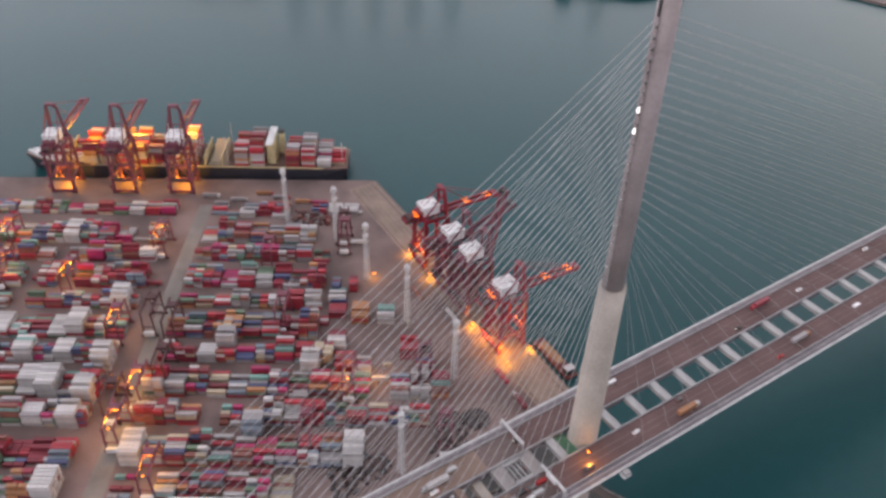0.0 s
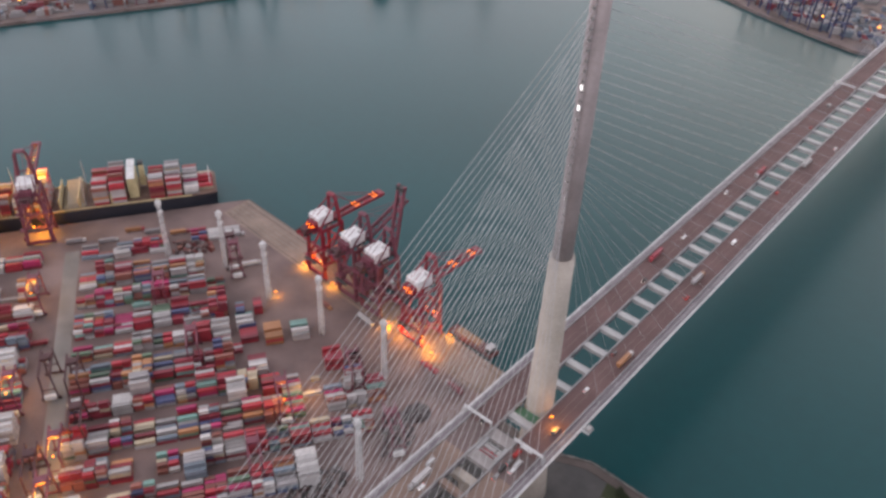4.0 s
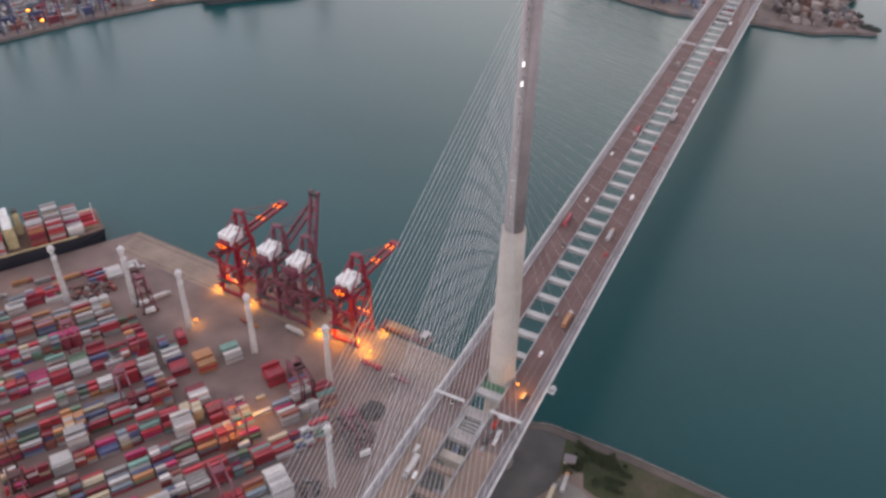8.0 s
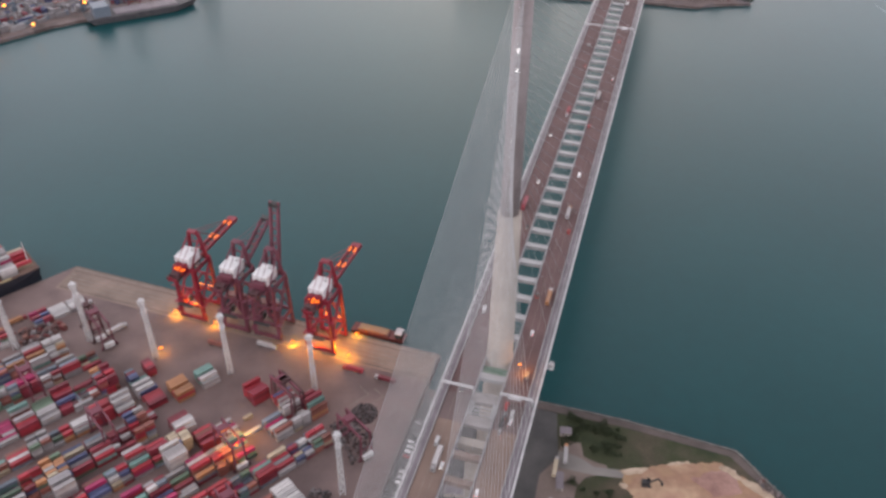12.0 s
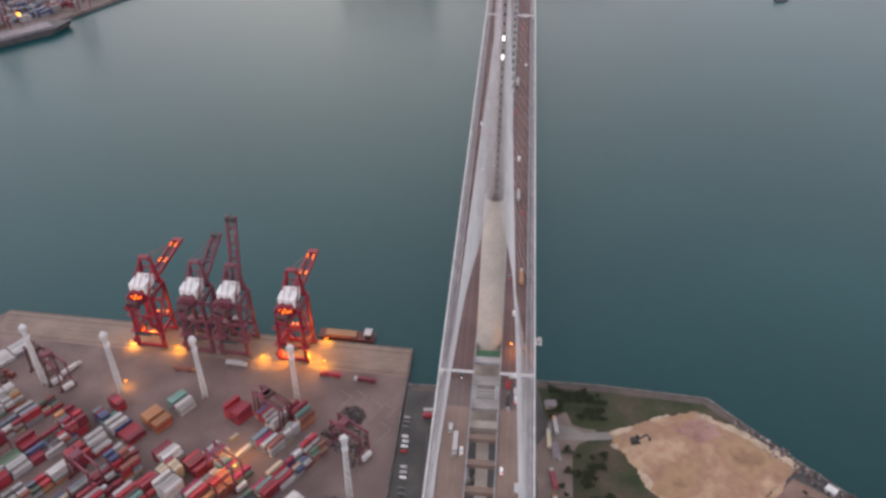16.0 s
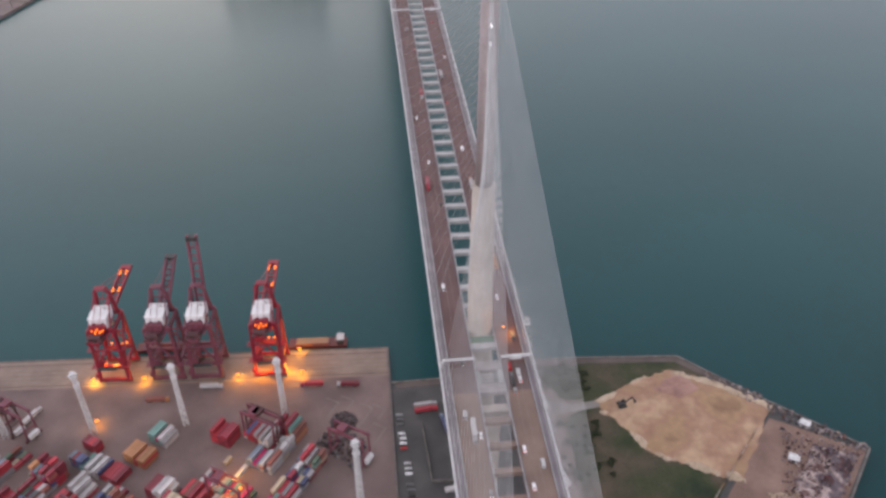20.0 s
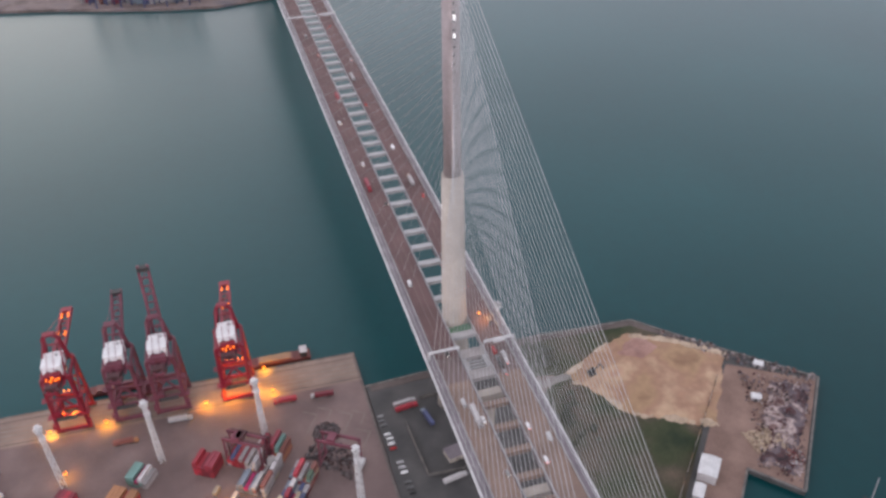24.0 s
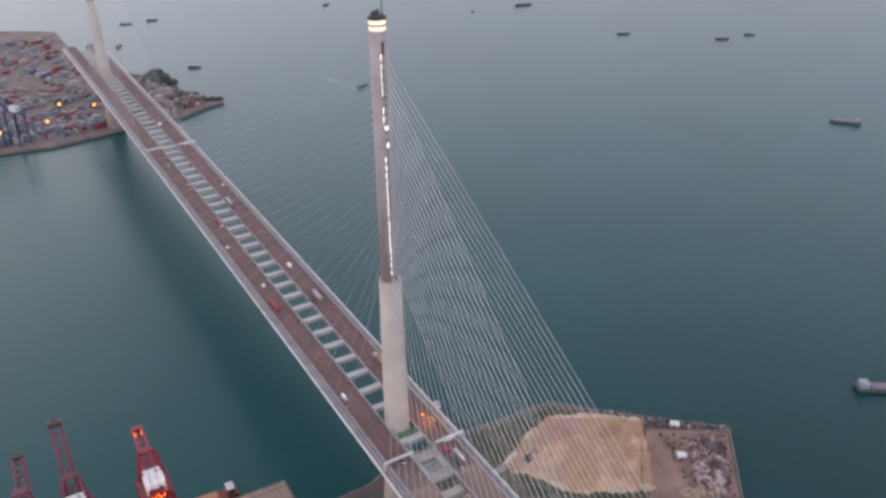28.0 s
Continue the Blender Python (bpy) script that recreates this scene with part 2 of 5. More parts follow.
# ---------------------------------------------------------------- mesh helpers
class Shape:
    """Collects boxes, beams and tapered tubes into one mesh."""

    def __init__(self):
        self.v, self.f = [], []

    def add(self, verts, faces):
        k = len(self.v)
        self.v += [tuple(p) for p in verts]
        self.f += [tuple(i + k for i in q) for q in faces]
        return self

    def box(self, c, s, rz=0.0, taper=1.0):
        ca, sa = math.cos(radians(rz)), math.sin(radians(rz))
        pts = []
        for dz in (-1, 1):
            k = taper if dz > 0 else 1.0
            for dx, dy in ((-1, -1), (1, -1), (1, 1), (-1, 1)):
                x, y = dx * s[0] / 2 * k, dy * s[1] / 2 * k
                pts.append((c[0] + x * ca - y * sa, c[1] + x * sa + y * ca, c[2] + dz * s[2] / 2))
        return self.add(pts, [(3, 2, 1, 0), (4, 5, 6, 7), (0, 1, 5, 4), (1, 2, 6, 5), (2, 3, 7, 6), (3, 0, 4, 7)])

    def beam(self, p, q, w, h=None):
        p, q, h = Vector(p), Vector(q), h or w
        d = (q - p).normalized()
        side = d.cross(Vector((0, 0, 1)))
        side = Vector((1, 0, 0)) if side.length < 1e-3 else side.normalized()
        up = side.cross(d)
        pts = [e + side * sx * w / 2 + up * sy * h / 2 for e in (p, q) for sx, sy in ((-1, -1), (1, -1), (1, 1), (-1, 1))]
        return self.add(pts, [(3, 2, 1, 0), (4, 5, 6, 7), (0, 1, 5, 4), (1, 2, 6, 5), (2, 3, 7, 6), (3, 0, 4, 7)])

    def tube(self, p, q, r0, r1=None, n=8):
        p, q, r1 = Vector(p), Vector(q), r0 if r1 is None else r1
        d = (q - p).normalized()
        side = d.cross(Vector((0, 0, 1)))
        side = Vector((1, 0, 0)) if side.length < 1e-3 else side.normalized()
        up = side.cross(d)
        ring = [(math.cos(2 * math.pi * i / n), math.sin(2 * math.pi * i / n)) for i in range(n)]
        pts = [e + (side * c + up * s) * r for e, r in ((p, r0), (q, r1)) for c, s in ring]
        sides = [(i, (i + 1) % n, n + (i + 1) % n, n + i) for i in range(n)]
        return self.add(pts, sides + [tuple(range(n))[::-1], tuple(range(n, 2 * n))])

    def slab(self, outline, z0, z1):
        n = len(outline)
        pts = [(x, y, z0) for x, y in outline] + [(x, y, z1) for x, y in outline]
        return self.add(pts, [tuple(range(n))[::-1], tuple(range(n, 2 * n))] + [(i, (i + 1) % n, n + (i + 1) % n, n + i) for i in range(n)])

    def mesh(self, name, mat, smooth=False):
        me = bpy.data.meshes.new(name)
        me.from_pydata(self.v, [], self.f)
        me.materials.append(mat)
        if smooth:
            for p in me.polygons:
                p.use_smooth = len(p.vertices) == 4
        me.update()
        return me


def survey(x, y):
    """The shores' own plan axes, turned and stretched a little onto the bridge's axes; far shores and boats have their own stretch."""
    quay_x, quay_y = 1.0053 * x - 0.0408 * y + 0.16, 0.0317 * x + 1.0169 * y
    isle_x, isle_y = 1.046 * x - 0.0168 * y + 2.72, 0.032 * x + 1.0342 * y - 0.61
    k = max(0.0, min(1.0, (x + 60) / 90))
    near = (quay_x + (isle_x - quay_x) * k, quay_y + (isle_y - quay_y) * k)
    if x > 180 and y < 300 and y > -200:
        near = (1.0942 * x - 0.0258 * y - 8.3, 0.0434 * x + 1.0233 * y - 3.9)
    if y < 300:
        return near
    if x > 210:
        return (1.1462 * x - 0.0106 * y - 35.3, 0.0933 * x + 1.118 * y - 51.7)
    left = (x - 0.0442 * y - 2.7, 0.0511 * x + 1.0495 * y + 7.8)
    spit = (1.0779 * x - 0.0704 * y + 39.4, 0.0558 * x + 1.0102 * y + 47.4)
    k = max(0.0, min(1.0, (x + 500) / 250))
    return (left[0] + (spit[0] - left[0]) * k, left[1] + (spit[1] - left[1]) * k)


def surveyed(m):
    """A pose of the shores' plan on the bridge's axes."""
    x, y, z = m.translation
    ax, ay = survey(x, y)
    return Matrix.Translation((ax, ay, z)) @ Matrix.Rotation(radians(1.7), 4, "Z") @ m.to_3x3().to_4x4()


def part(name, shape, mat, parent=None, label="", at=None, smooth=False, fixed=False):
    if parent is None and not fixed:
        if at is not None:
            at = surveyed(at)
        elif isinstance(shape, Shape):
            shape.v = [(*survey(x, y), z) for x, y, z in shape.v]
        else:
            for v in shape.vertices:
                v.co.x, v.co.y = survey(v.co.x, v.co.y)
    me = shape if isinstance(shape, bpy.types.Mesh) else shape.mesh(name, mat, smooth)
    ob = new(name, me)
    if parent is not None:
        ob.parent = parent
    if at is not None:
        ob.matrix_basis = at
    if label:
        ob["label"] = label
    return ob


def thing(name, at, label, category, group="", kind="", fixed=False):
    e = new(name)
    e.empty_display_size = 0.5
    e.matrix_basis = at if fixed else surveyed(at)
    return tagged(e, label, category, group, kind)


def slab_thing(name, outline, z0, z1, mat, label, category):
    return tagged(part(name, Shape().slab(outline, z0, z1), mat), label, category, kind="structure")


def lamp(name, x, y, z, watts, colour=(1.0, 0.31, 0.02), size=1.5, fixed=False):
    d = bpy.data.lights.new(name, "POINT")
    d.energy, d.color, d.shadow_soft_size = watts, colour, size
    ob = new(name, d)
    ob.location = (x, y, z) if fixed else (*survey(x, y), z)
    return ob


# ---------------------------------------------------------------- plan
G = 4.0                                              # level of the made ground over the sea
YARD = radians(56.0)                                 # heading of the container rows
U, V = Vector((math.cos(YARD), math.sin(YARD), 0)), Vector((math.sin(YARD), -math.cos(YARD), 0))
CORNER = Vector((-364, 78, 0))                       # where the ship quay meets the north quay
QUAY_N = (Vector((-360, 88.5, 0)), Vector((-52, 65, 0)))  # face of the north quay


def yard(a, b, z=0.0, turn=0.0):
    """Pose at a metres along the container rows and b metres across them from the quay corner."""
    p = CORNER + U * a + V * b
    return pose(p.x, p.y, z, 0, 0, math.degrees(YARD) + turn)


def spot(a, b):
    p = CORNER + U * a + V * b
    return (p.x, p.y)


def deck_z(y):
    return 82.0 - 4.0 * ((y - 509) / 509) ** 2


# ---------------------------------------------------------------- sea and made ground
sea = Shape().add([(-4500, -4500, 0), (4500, -4500, 0), (4500, 4500, 0), (-4500, 4500, 0)], [(0, 1, 2, 3)])
tagged(part("water", sea, WATER, fixed=True), "calm grey-green harbour water, smoothed by a long exposure", "sea", kind="structure")

bow_end = spot(-900, 0)
terminal = [bow_end, spot(-60, 0), (CORNER.x + 1, CORNER.y + 2), (-357, 88.5), (-52.0, 65.0), (-56.3, -53.6), (-63, -240), (-70, -700), (-900, -1100)]
slab_thing("ground_terminal", terminal, -6, G, APRON, "worn grey-brown concrete paving of the container terminal", "ground")
island = [(-52.6, 31), (-6, 30.5), (17, 40), (70, 38), (138, 30.5), (173.5, -8.3), (224.8, -61), (160.5, -132.7), (139.4, -108), (115.6, -134), (60, -190), (40, -400), (60, -700), (-69, -700), (-62.8, -240), (-56, -53.6)]
slab_thing("ground_island", island, -6, G - 0.25, ASPHALT, "dark paved made ground beside the bridge tower", "ground")

# ---------------------------------------------------------------- the bridge
XI, XO = 7.15, 26.2                                   # inner and outer edge of each carriageway
Y_END = 1030


def strip(x0, x1, y0, y1, up=0.0, thick=0.3, step=18.0):
    """A band along the bridge that follows its long curve."""
    s, n = Shape(), max(1, int(math.ceil((y1 - y0) / step)))
    pts = []
    for i in range(n + 1):
        y = y0 + (y1 - y0) * i / n
        z = deck_z(y) + up
        pts += [(x0, y, z), (x1, y, z), (x1, y, z - thick), (x0, y, z - thick)]
    faces = [(0, 1, 2, 3), tuple(4 * n + k for k in (3, 2, 1, 0))]
    for i in range(n):
        a, b = 4 * i, 4 * i + 4
        faces += [(a, b, b + 1, a + 1), (a + 1, b + 1, b + 2, a + 2), (a + 2, b + 2, b + 3, a + 3), (a + 3, b + 3, b, a)]
    return s.add(pts, faces)


bridge = thing("cable_stayed_bridge", pose(0, 0, 0), "long twin-deck cable-stayed road bridge over the channel", "bridge", fixed=True)
BACK = -420
for side, nm in ((-1, "north"), (1, "south")):
    def band(x0, x1, *rest, **kw):
        lo, hi = sorted((side * x0, side * x1))
        return strip(lo, hi, *rest, **kw)
    deck = part("deck", band(XI, XO, BACK, Y_END, up=-0.35, thick=3.0), STEEL_DARK, bridge, "grey steel box deck")
    part("road_surface", band(XI + 1.1, XO - 4.6, -34, Y_END, up=0.0, thick=0.3), ROAD, deck, "red-brown asphalt carriageway")
    part("road_surface", band(XI + 1.1, XO - 4.6, -54, -34.05, up=0.0, thick=0.3), material("plum_road_surface", [(0.10, 0.072, 0.07), (0.13, 0.094, 0.09)], 0.85, 0, 0.05, 1.5, 0.03), deck, "dark plum carriageway section")
    part("road_surface", band(XI + 1.1, XO - 4.6, BACK, -54.05, up=0.0, thick=0.3), ROAD_BACK, deck, "pale brown concrete carriageway")
    part("inner_parapet", band(XI, XI + 0.5, BACK, Y_END, up=0.7, thick=1.0), STEEL, deck)
    part("verge_barrier", band(XO - 4.4, XO - 4.0, BACK, Y_END, up=0.8, thick=1.1), STEEL, deck)
    part("outer_rail", band(XO - 1.5, XO - 1.2, BACK, Y_END, up=1.0, thick=0.35), STEEL, deck)
    part("wind_fairing", band(XO + 0.2, XO + 1.2, BACK, Y_END, up=-0.5, thick=1.0), WHITE, deck, "white outer fairing")
    for lane in (4.6, 8.2):
        x = side * (XI + 1.1 + lane)
        part("lane_marking", strip(x - 0.09, x + 0.09, BACK, 700, up=0.02, thick=0.02), PALE_LINE, deck, "worn white lane line")

# cross girders of the main span, one every 18 m
girder = Shape().box((0, 0, -1.6), (2 * XI + 0.2, 4.6, 2.4)).box((0, 0, -0.35), (2 * XI + 0.1, 3.8, 0.2))
girder_mesh = girder.mesh("cross_girder", STEEL)
for k in range(0, 54):
    y = 18.6 + 18.5 * k
    part("cross_girder", girder_mesh, STEEL, bridge, at=pose(0, y, deck_z(y)))
part("cross_girder", girder_mesh, STEEL, bridge, at=pose(0, -17.0, deck_z(-17.0)))
wide = Shape().box((0, 0, -1.6), (2 * XI + 0.2, 7.0, 2.6)).mesh("wide_cross_girder", material("weathered_girder_paint", [(0.20, 0.185, 0.18), (0.26, 0.24, 0.235)], 0.6, 0, 0.1, 1.0, 0.02))
for y in (-33.5, -50.5):
    part("wide_cross_girder", wide, STEEL, bridge, at=pose(0, y, deck_z(y)))
back_girder = Shape().box((0, 0, -1.8), (2 * XI + 0.2, 3.4, 3.0)).mesh("back_girder", ROAD_BACK)
for x0, x1 in ((-XI, -XI + 2.2), (XI - 2.2, XI)):
    part("side_plate", strip(x0, x1, -47, -37, up=-0.5, thick=1.6), STEEL, bridge, "pale steel plate beside the slot")
for y in (-39.5, -42, -44.5):
    part("slot_rib", Shape().box((0, 0, -2.0), (2 * XI - 4.5, 0.6, 1.0)).mesh("slot_rib", STEEL), STEEL, bridge, at=pose(0, y, deck_z(y)))
part("safety_net", strip(-XI, XI, -14.5, -7.6, up=-2.2, thick=0.2), GREEN_NET, bridge, "green safety netting at the tower foot")
for k in range(20):
    y = -73.5 - 16.4 * k
    part("back_span_girder", back_girder, ROAD_BACK, bridge, at=pose(0, y, deck_z(y)))

# near tower and far tower
def tower(x, y, label, near=True):
    t = thing("bridge_tower", pose(x, y, 0), label, "bridge tower", "towers of the bridge", fixed=True)
    n = 32 if near else 16
    def ring_stack(levels):
        s = Shape()
        for z, rx, ry in levels:
            s.v += [(rx * math.cos(2 * math.pi * i / n), ry * math.sin(2 * math.pi * i / n), z) for i in range(n)]
        for k in range(len(levels) - 1):
            s.f += [(k * n + i, k * n + (i + 1) % n, (k + 1) * n + (i + 1) % n, (k + 1) * n + i) for i in range(n)]
        s.f += [tuple(range(n))[::-1], tuple(range((len(levels) - 1) * n, len(levels) * n))]
        return s
    part("concrete_shaft", ring_stack([(G - 2, 12, 10), (40, 9.2, 8.6), (70, 7.8, 7.7), (80, 7.5, 7.5), (178, 6.1, 6.1)]), CONCRETE, t, "pale concrete lower shaft", smooth=True)
    part("base_collar", ring_stack([(66, 7.95, 7.95), (72.5, 8.2, 8.2), (73.5, 8.2, 8.2), (76, 7.7, 7.7)]), CONCRETE, t, smooth=True)
    part("steel_shaft", ring_stack([(178, 4.9, 4.9), (240, 4.5, 4.5), (312.6, 4.15, 4.15)]), SKIN, t, "grey-brown stainless steel upper shaft", smooth=True)
    part("lamp_ring", ring_stack([(312.6, 3.7, 3.7), (313, 4.0, 4.0), (317.2, 4.0, 4.0), (317.6, 3.7, 3.7)]), glow("warm_glass_ring", (1.0, 0.78, 0.55), 0.55) if near else WHITE, t, "lit glass lantern ring")
    part("ring_band", ring_stack([(314.6, 4.12, 4.12), (315.6, 4.12, 4.12)]), SKIN, t, "steel band round the lantern")
    part("roof_cap", ring_stack([(317.6, 4.4, 4.4), (318.8, 4.4, 4.4), (319.6, 3.0, 3.0)]), DARK, t)
    if near:
        part("mast", Shape().tube((2.2, -1.0, 319), (2.2, -1.0, 328), 0.4, 0.2), DARK, t)
        part("roof_crane", Shape().box((-0.6, 0.5, 320.2), (3.6, 1.4, 1.6)).beam((-2.6, 0.4, 320.8), (1.6, 0.4, 321.8), 0.5), DARK, t, "small roof maintenance gear")
        for sgn in (-1, 1):
            part("anchor_recess", Shape().box((0, sgn * 4.15, 245), (0.9, 1.6, 126)), DARK, t, "dark slot of cable anchors")
    return t


tall = tower(0, 0, "tall tapering round bridge tower, concrete below and steel above")
for k in range(28):
    z = 184.5 + k * 4.3
    r = 4.9 - (z - 178) * 0.0056
    for sgn in (-1, 1):
        part("anchor_box", Shape().box((0, sgn * (r + 0.15), z), (1.9, 1.4, 3.0)), SKIN, tall)
    if k not in (16, 17, 18, 22):
        # glowing strip added in place of a glint on the steel
        part("anchor_glint", Shape().box((-1.0, -(r + 0.15), z), (0.1, 0.7, 2.9)), GLINT, tall, "glowing strip that imitates a white glint along the anchors")
for k in range(28):
    z = 184.5 + k * 4.3
    r = 4.9 - (z - 178) * 0.0056
    # added baffle that hides the glowing strip from most views
    part("lamp_shield", Shape().box((-1.1, -(r + 0.62), z), (0.34, 0.2, 3.5)), SKIN, tall)
for z in (257.0, 266.0):
    part("front_lamp", Shape().box((0, -(4.9 - (z - 178) * 0.0056 + 1.1), z), (0.9, 0.3, 2.2)), COOL, tall, "white marker lamp on the tower face")
FAR_Y = 845
tower(0, FAR_Y, "distant bridge tower in the haze", near=False)

# stay cables
def cable(y_deck, z_top, side, y_tower, sgn, r=0.15):
    rt = 4.9 - (z_top - 178) * 0.0056
    p = (side * 1.0, y_tower + sgn * (rt + 0.4), z_top)
    q = (side * (XO - 0.4), y_deck, deck_z(y_deck) + 0.4)
    part("stay_cable", Shape().tube(p, q, r, r, 5), CABLE, bridge)


for k in range(28):
    z = 184.5 + k * 4.3
    for side in (-1, 1):
        cable(18.6 + 18.5 * k, z, side, 0, 1, 0.085)
        cable(-40 - 10.1 * k, z, side, 0, -1, 0.125)
        cable(FAR_Y - 16.6 - 11.4 * k, z, side, FAR_Y, -1, 0.085)

# gantries over the carriageways
def sign_gantry(y, side, sign):
    z = deck_z(y)
    g = thing("sign_gantry", pose(0, y, z), "pale grey steel sign gantry over the carriageway", "gantry", "gantries of the bridge", fixed=True)
    x0, x1 = side * (XI + 0.4), side * (XO - 0.6)
    for x in (x0, x1):
        part("post", Shape().box((x, 0, 2.7), (0.6, 0.8, 6.0)), STEEL, g)
    part("truss", Shape().beam((x0, -0.6, 5.6), (x1, -0.6, 5.6), 0.4).beam((x0, 0.6, 5.6), (x1, 0.6, 5.6), 0.4).beam((x0, 0, 6.4), (x1, 0, 6.4), 0.5).box(((x0 + x1) / 2, 0, 6.0), (abs(x1 - x0), 1.3, 0.2)), WHITE, g)
    if sign:
        part("sign_box", Shape().box((side * 16, -0.8, 5.8), (7.0, 1.6, 2.4)), WHITE, g, "blank white sign housing")
    part("end_cabinet", Shape().box((x1, 0, 3.0), (1.6, 1.8, 2.6)), STEEL, g)


for y in (-33.4, 503):
    sign_gantry(y, -1, False)
    sign_gantry(y, 1, True)

# piers of the back span
for y in (-62, -130, -200):
    for side in (0,):
        pr = thing("bridge_pier", pose(side * 16.5, y, G - 0.25), "tall pale concrete pier of the back span", "pier", "piers of the bridge", fixed=True)
        part("column", Shape().box((0, 0, (deck_z(y) - 8 - G) / 2), (7.0, 4.0, deck_z(y) - 8 - G)), CONCRETE, pr)
        part("pier_head", Shape().box((0, 0, deck_z(y) - 5.9 - G), (46.0, 5.0, 4.2)), CONCRETE, pr)

# ---------------------------------------------------------------- quay cranes
BEAM_Z = 46.0


def quay_crane(at, label, boom=0.0, paint=RED, lit=True, group="cranes of the north quay", reach=49.0, apex=21.0, boom_lamps=True):
    """Local x runs along the quay, y towards the water; the rails lie at y = -10 and 10."""
    c = thing("quay_crane", at, label, "container crane", group)
    for x in (-9.5, 9.5):
        for y in (-10, 10):
            part("leg", Shape().beam((x, y, 2.0), (x * 0.86, y * 0.96, BEAM_Z), 2.3, 2.1), paint, c)
        part("sill_brace", Shape().beam((x * 0.97, -10, 14), (x * 0.97, 10, 14), 1.8, 2.2), paint, c)
        part("diagonal_brace", Shape().beam((x * 0.96, -9.8, 15), (x * 0.88, 9.6, BEAM_Z - 2), 1.4), paint, c)
        part("top_brace", Shape().beam((x * 0.86, -9.6, BEAM_Z - 1), (x * 0.86, 9.6, BEAM_Z - 1), 1.7, 2.2), paint, c)
    for y in (-10, 10):
        part("sill_beam", Shape().beam((-11, y, 2.4), (11, y, 2.4), 1.8, 2.2), paint, c)
        part("portal_beam", Shape().beam((-9.2, y, 14), (9.2, y, 14), 1.7, 2.4), paint, c)
        part("head_beam", Shape().beam((-8.4, y * 0.96, BEAM_Z), (8.4, y * 0.96, BEAM_Z), 2.0, 2.6), paint, c)
        for x in (-8.5, 8.5):
            bogie = Shape().box((x, y, 0.95), (5.2, 1.0, 0.9))
            for dx in (-1.8, -0.6, 0.6, 1.8):
                bogie.tube((x + dx, y - 0.35, 0.45), (x + dx, y + 0.35, 0.45), 0.45, n=10)
            part("bogie", bogie, DARK, c)
    girder_ob = part("trolley_girder", Shape().beam((-2.6, -24, BEAM_Z + 0.6), (-2.6, 12, BEAM_Z + 0.6), 1.5, 2.6)
                     .beam((2.6, -24, BEAM_Z + 0.6), (2.6, 12, BEAM_Z + 0.6), 1.5, 2.6)
                     .beam((-2.6, -23.5, BEAM_Z + 0.6), (2.6, -23.5, BEAM_Z + 0.6), 1.0, 1.6), paint, c)
    b = radians(boom)
    L = reach
    tip = (0, 12 + L * math.cos(b), BEAM_Z + 0.6 + L * math.sin(b))
    def on(s, x, h=0.0):
        return (x, 12 + L * s * math.cos(b) - h * math.sin(b), BEAM_Z + 0.6 + L * s * math.sin(b) + h * math.cos(b))
    bm = Shape()
    for x in (-2.9, 2.9):
        bm.beam(on(0, x), on(1, x), 1.5, 2.3)
    for i in range(9):
        s = (i + 0.5) / 9
        bm.beam(on(s, -2.9), on(s, 2.9), 0.7, 0.9)
    for i in range(4):
        bm.beam(on(i / 4, -2.9), on((i + 1) / 4, 2.9), 0.4, 0.4)
    boom_ob = part("boom", bm, paint, c, "raised boom" if boom > 10 else "lowered boom")
    part("boom_tip", Shape().beam(on(0.96, -3.5), on(0.96, 3.5), 4.2, 2.6), DARK if boom > 10 else paint, boom_ob)
    house = part("machinery_house", Shape().box((0, -3.0, BEAM_Z + 6.2), (11.0, 13.5, 7.4)).box((0, -3.0, BEAM_Z + 10.05), (11.5, 14.0, 0.35)), HOUSE_WHITE, c, "white machinery house")
    part("house_sill", Shape().box((0, -3.0, BEAM_Z + 2.1), (12.0, 14.6, 0.7)), paint, house)
    part("house_door", Shape().box((-2.4, -9.78, BEAM_Z + 5.0), (2.2, 0.12, 3.4)), DARK, house, "dark doorway")
    part("house_louvre", Shape().box((3.0, -9.78, BEAM_Z + 6.4), (1.6, 0.12, 1.4)), DARK, house, "dark louvre")
    part("house_vent", Shape().box((2.6, 0.6, BEAM_Z + 10.5), (1.6, 1.8, 0.7)), STEEL, house)
    top = BEAM_Z + apex
    af = Shape()
    for x in (-6.4, 6.4):
        af.beam((x, 9.4, BEAM_Z), (x * 0.66, 8.2, top - 3), 2.1)
        af.beam((x * 0.66, 8.2, top - 3), (x * 0.42, 8.0, top), 2.0)
    af.beam((-3.4, 8.0, top), (3.4, 8.0, top), 2.4, 2.4)
    af.box((0, 7.2, top + 0.9), (6.6, 4.0, 0.4))
    for x in (-6.4, 6.4):
        af.beam((x * 0.66, 8.2, top - 3), (x * 1.08, -10.4, BEAM_Z + 1), 0.9)
    af.beam((-5.0, 8.8, BEAM_Z + 12), (5.0, 8.8, BEAM_Z + 12), 0.8)
    frame_ob = part("apex_frame", af, paint, c)
    for x in (-2.0, 2.0):
        part("stay", Shape().beam((x, 8.0, top), on(0.92, x, 0.9), 0.28).beam((x, 8.0, top), on(0.45, x, 0.9), 0.28) if boom < 30 else Shape().beam((x, 8.0, top), on(0.5, x, 0.9), 0.3), paint, frame_ob)
    part("back_stay", Shape().beam((-2.0, 8.0, top), (-2.0, -23, BEAM_Z + 1.5), 0.28).beam((2.0, 8.0, top), (2.0, -23, BEAM_Z + 1.5), 0.28), paint, frame_ob)
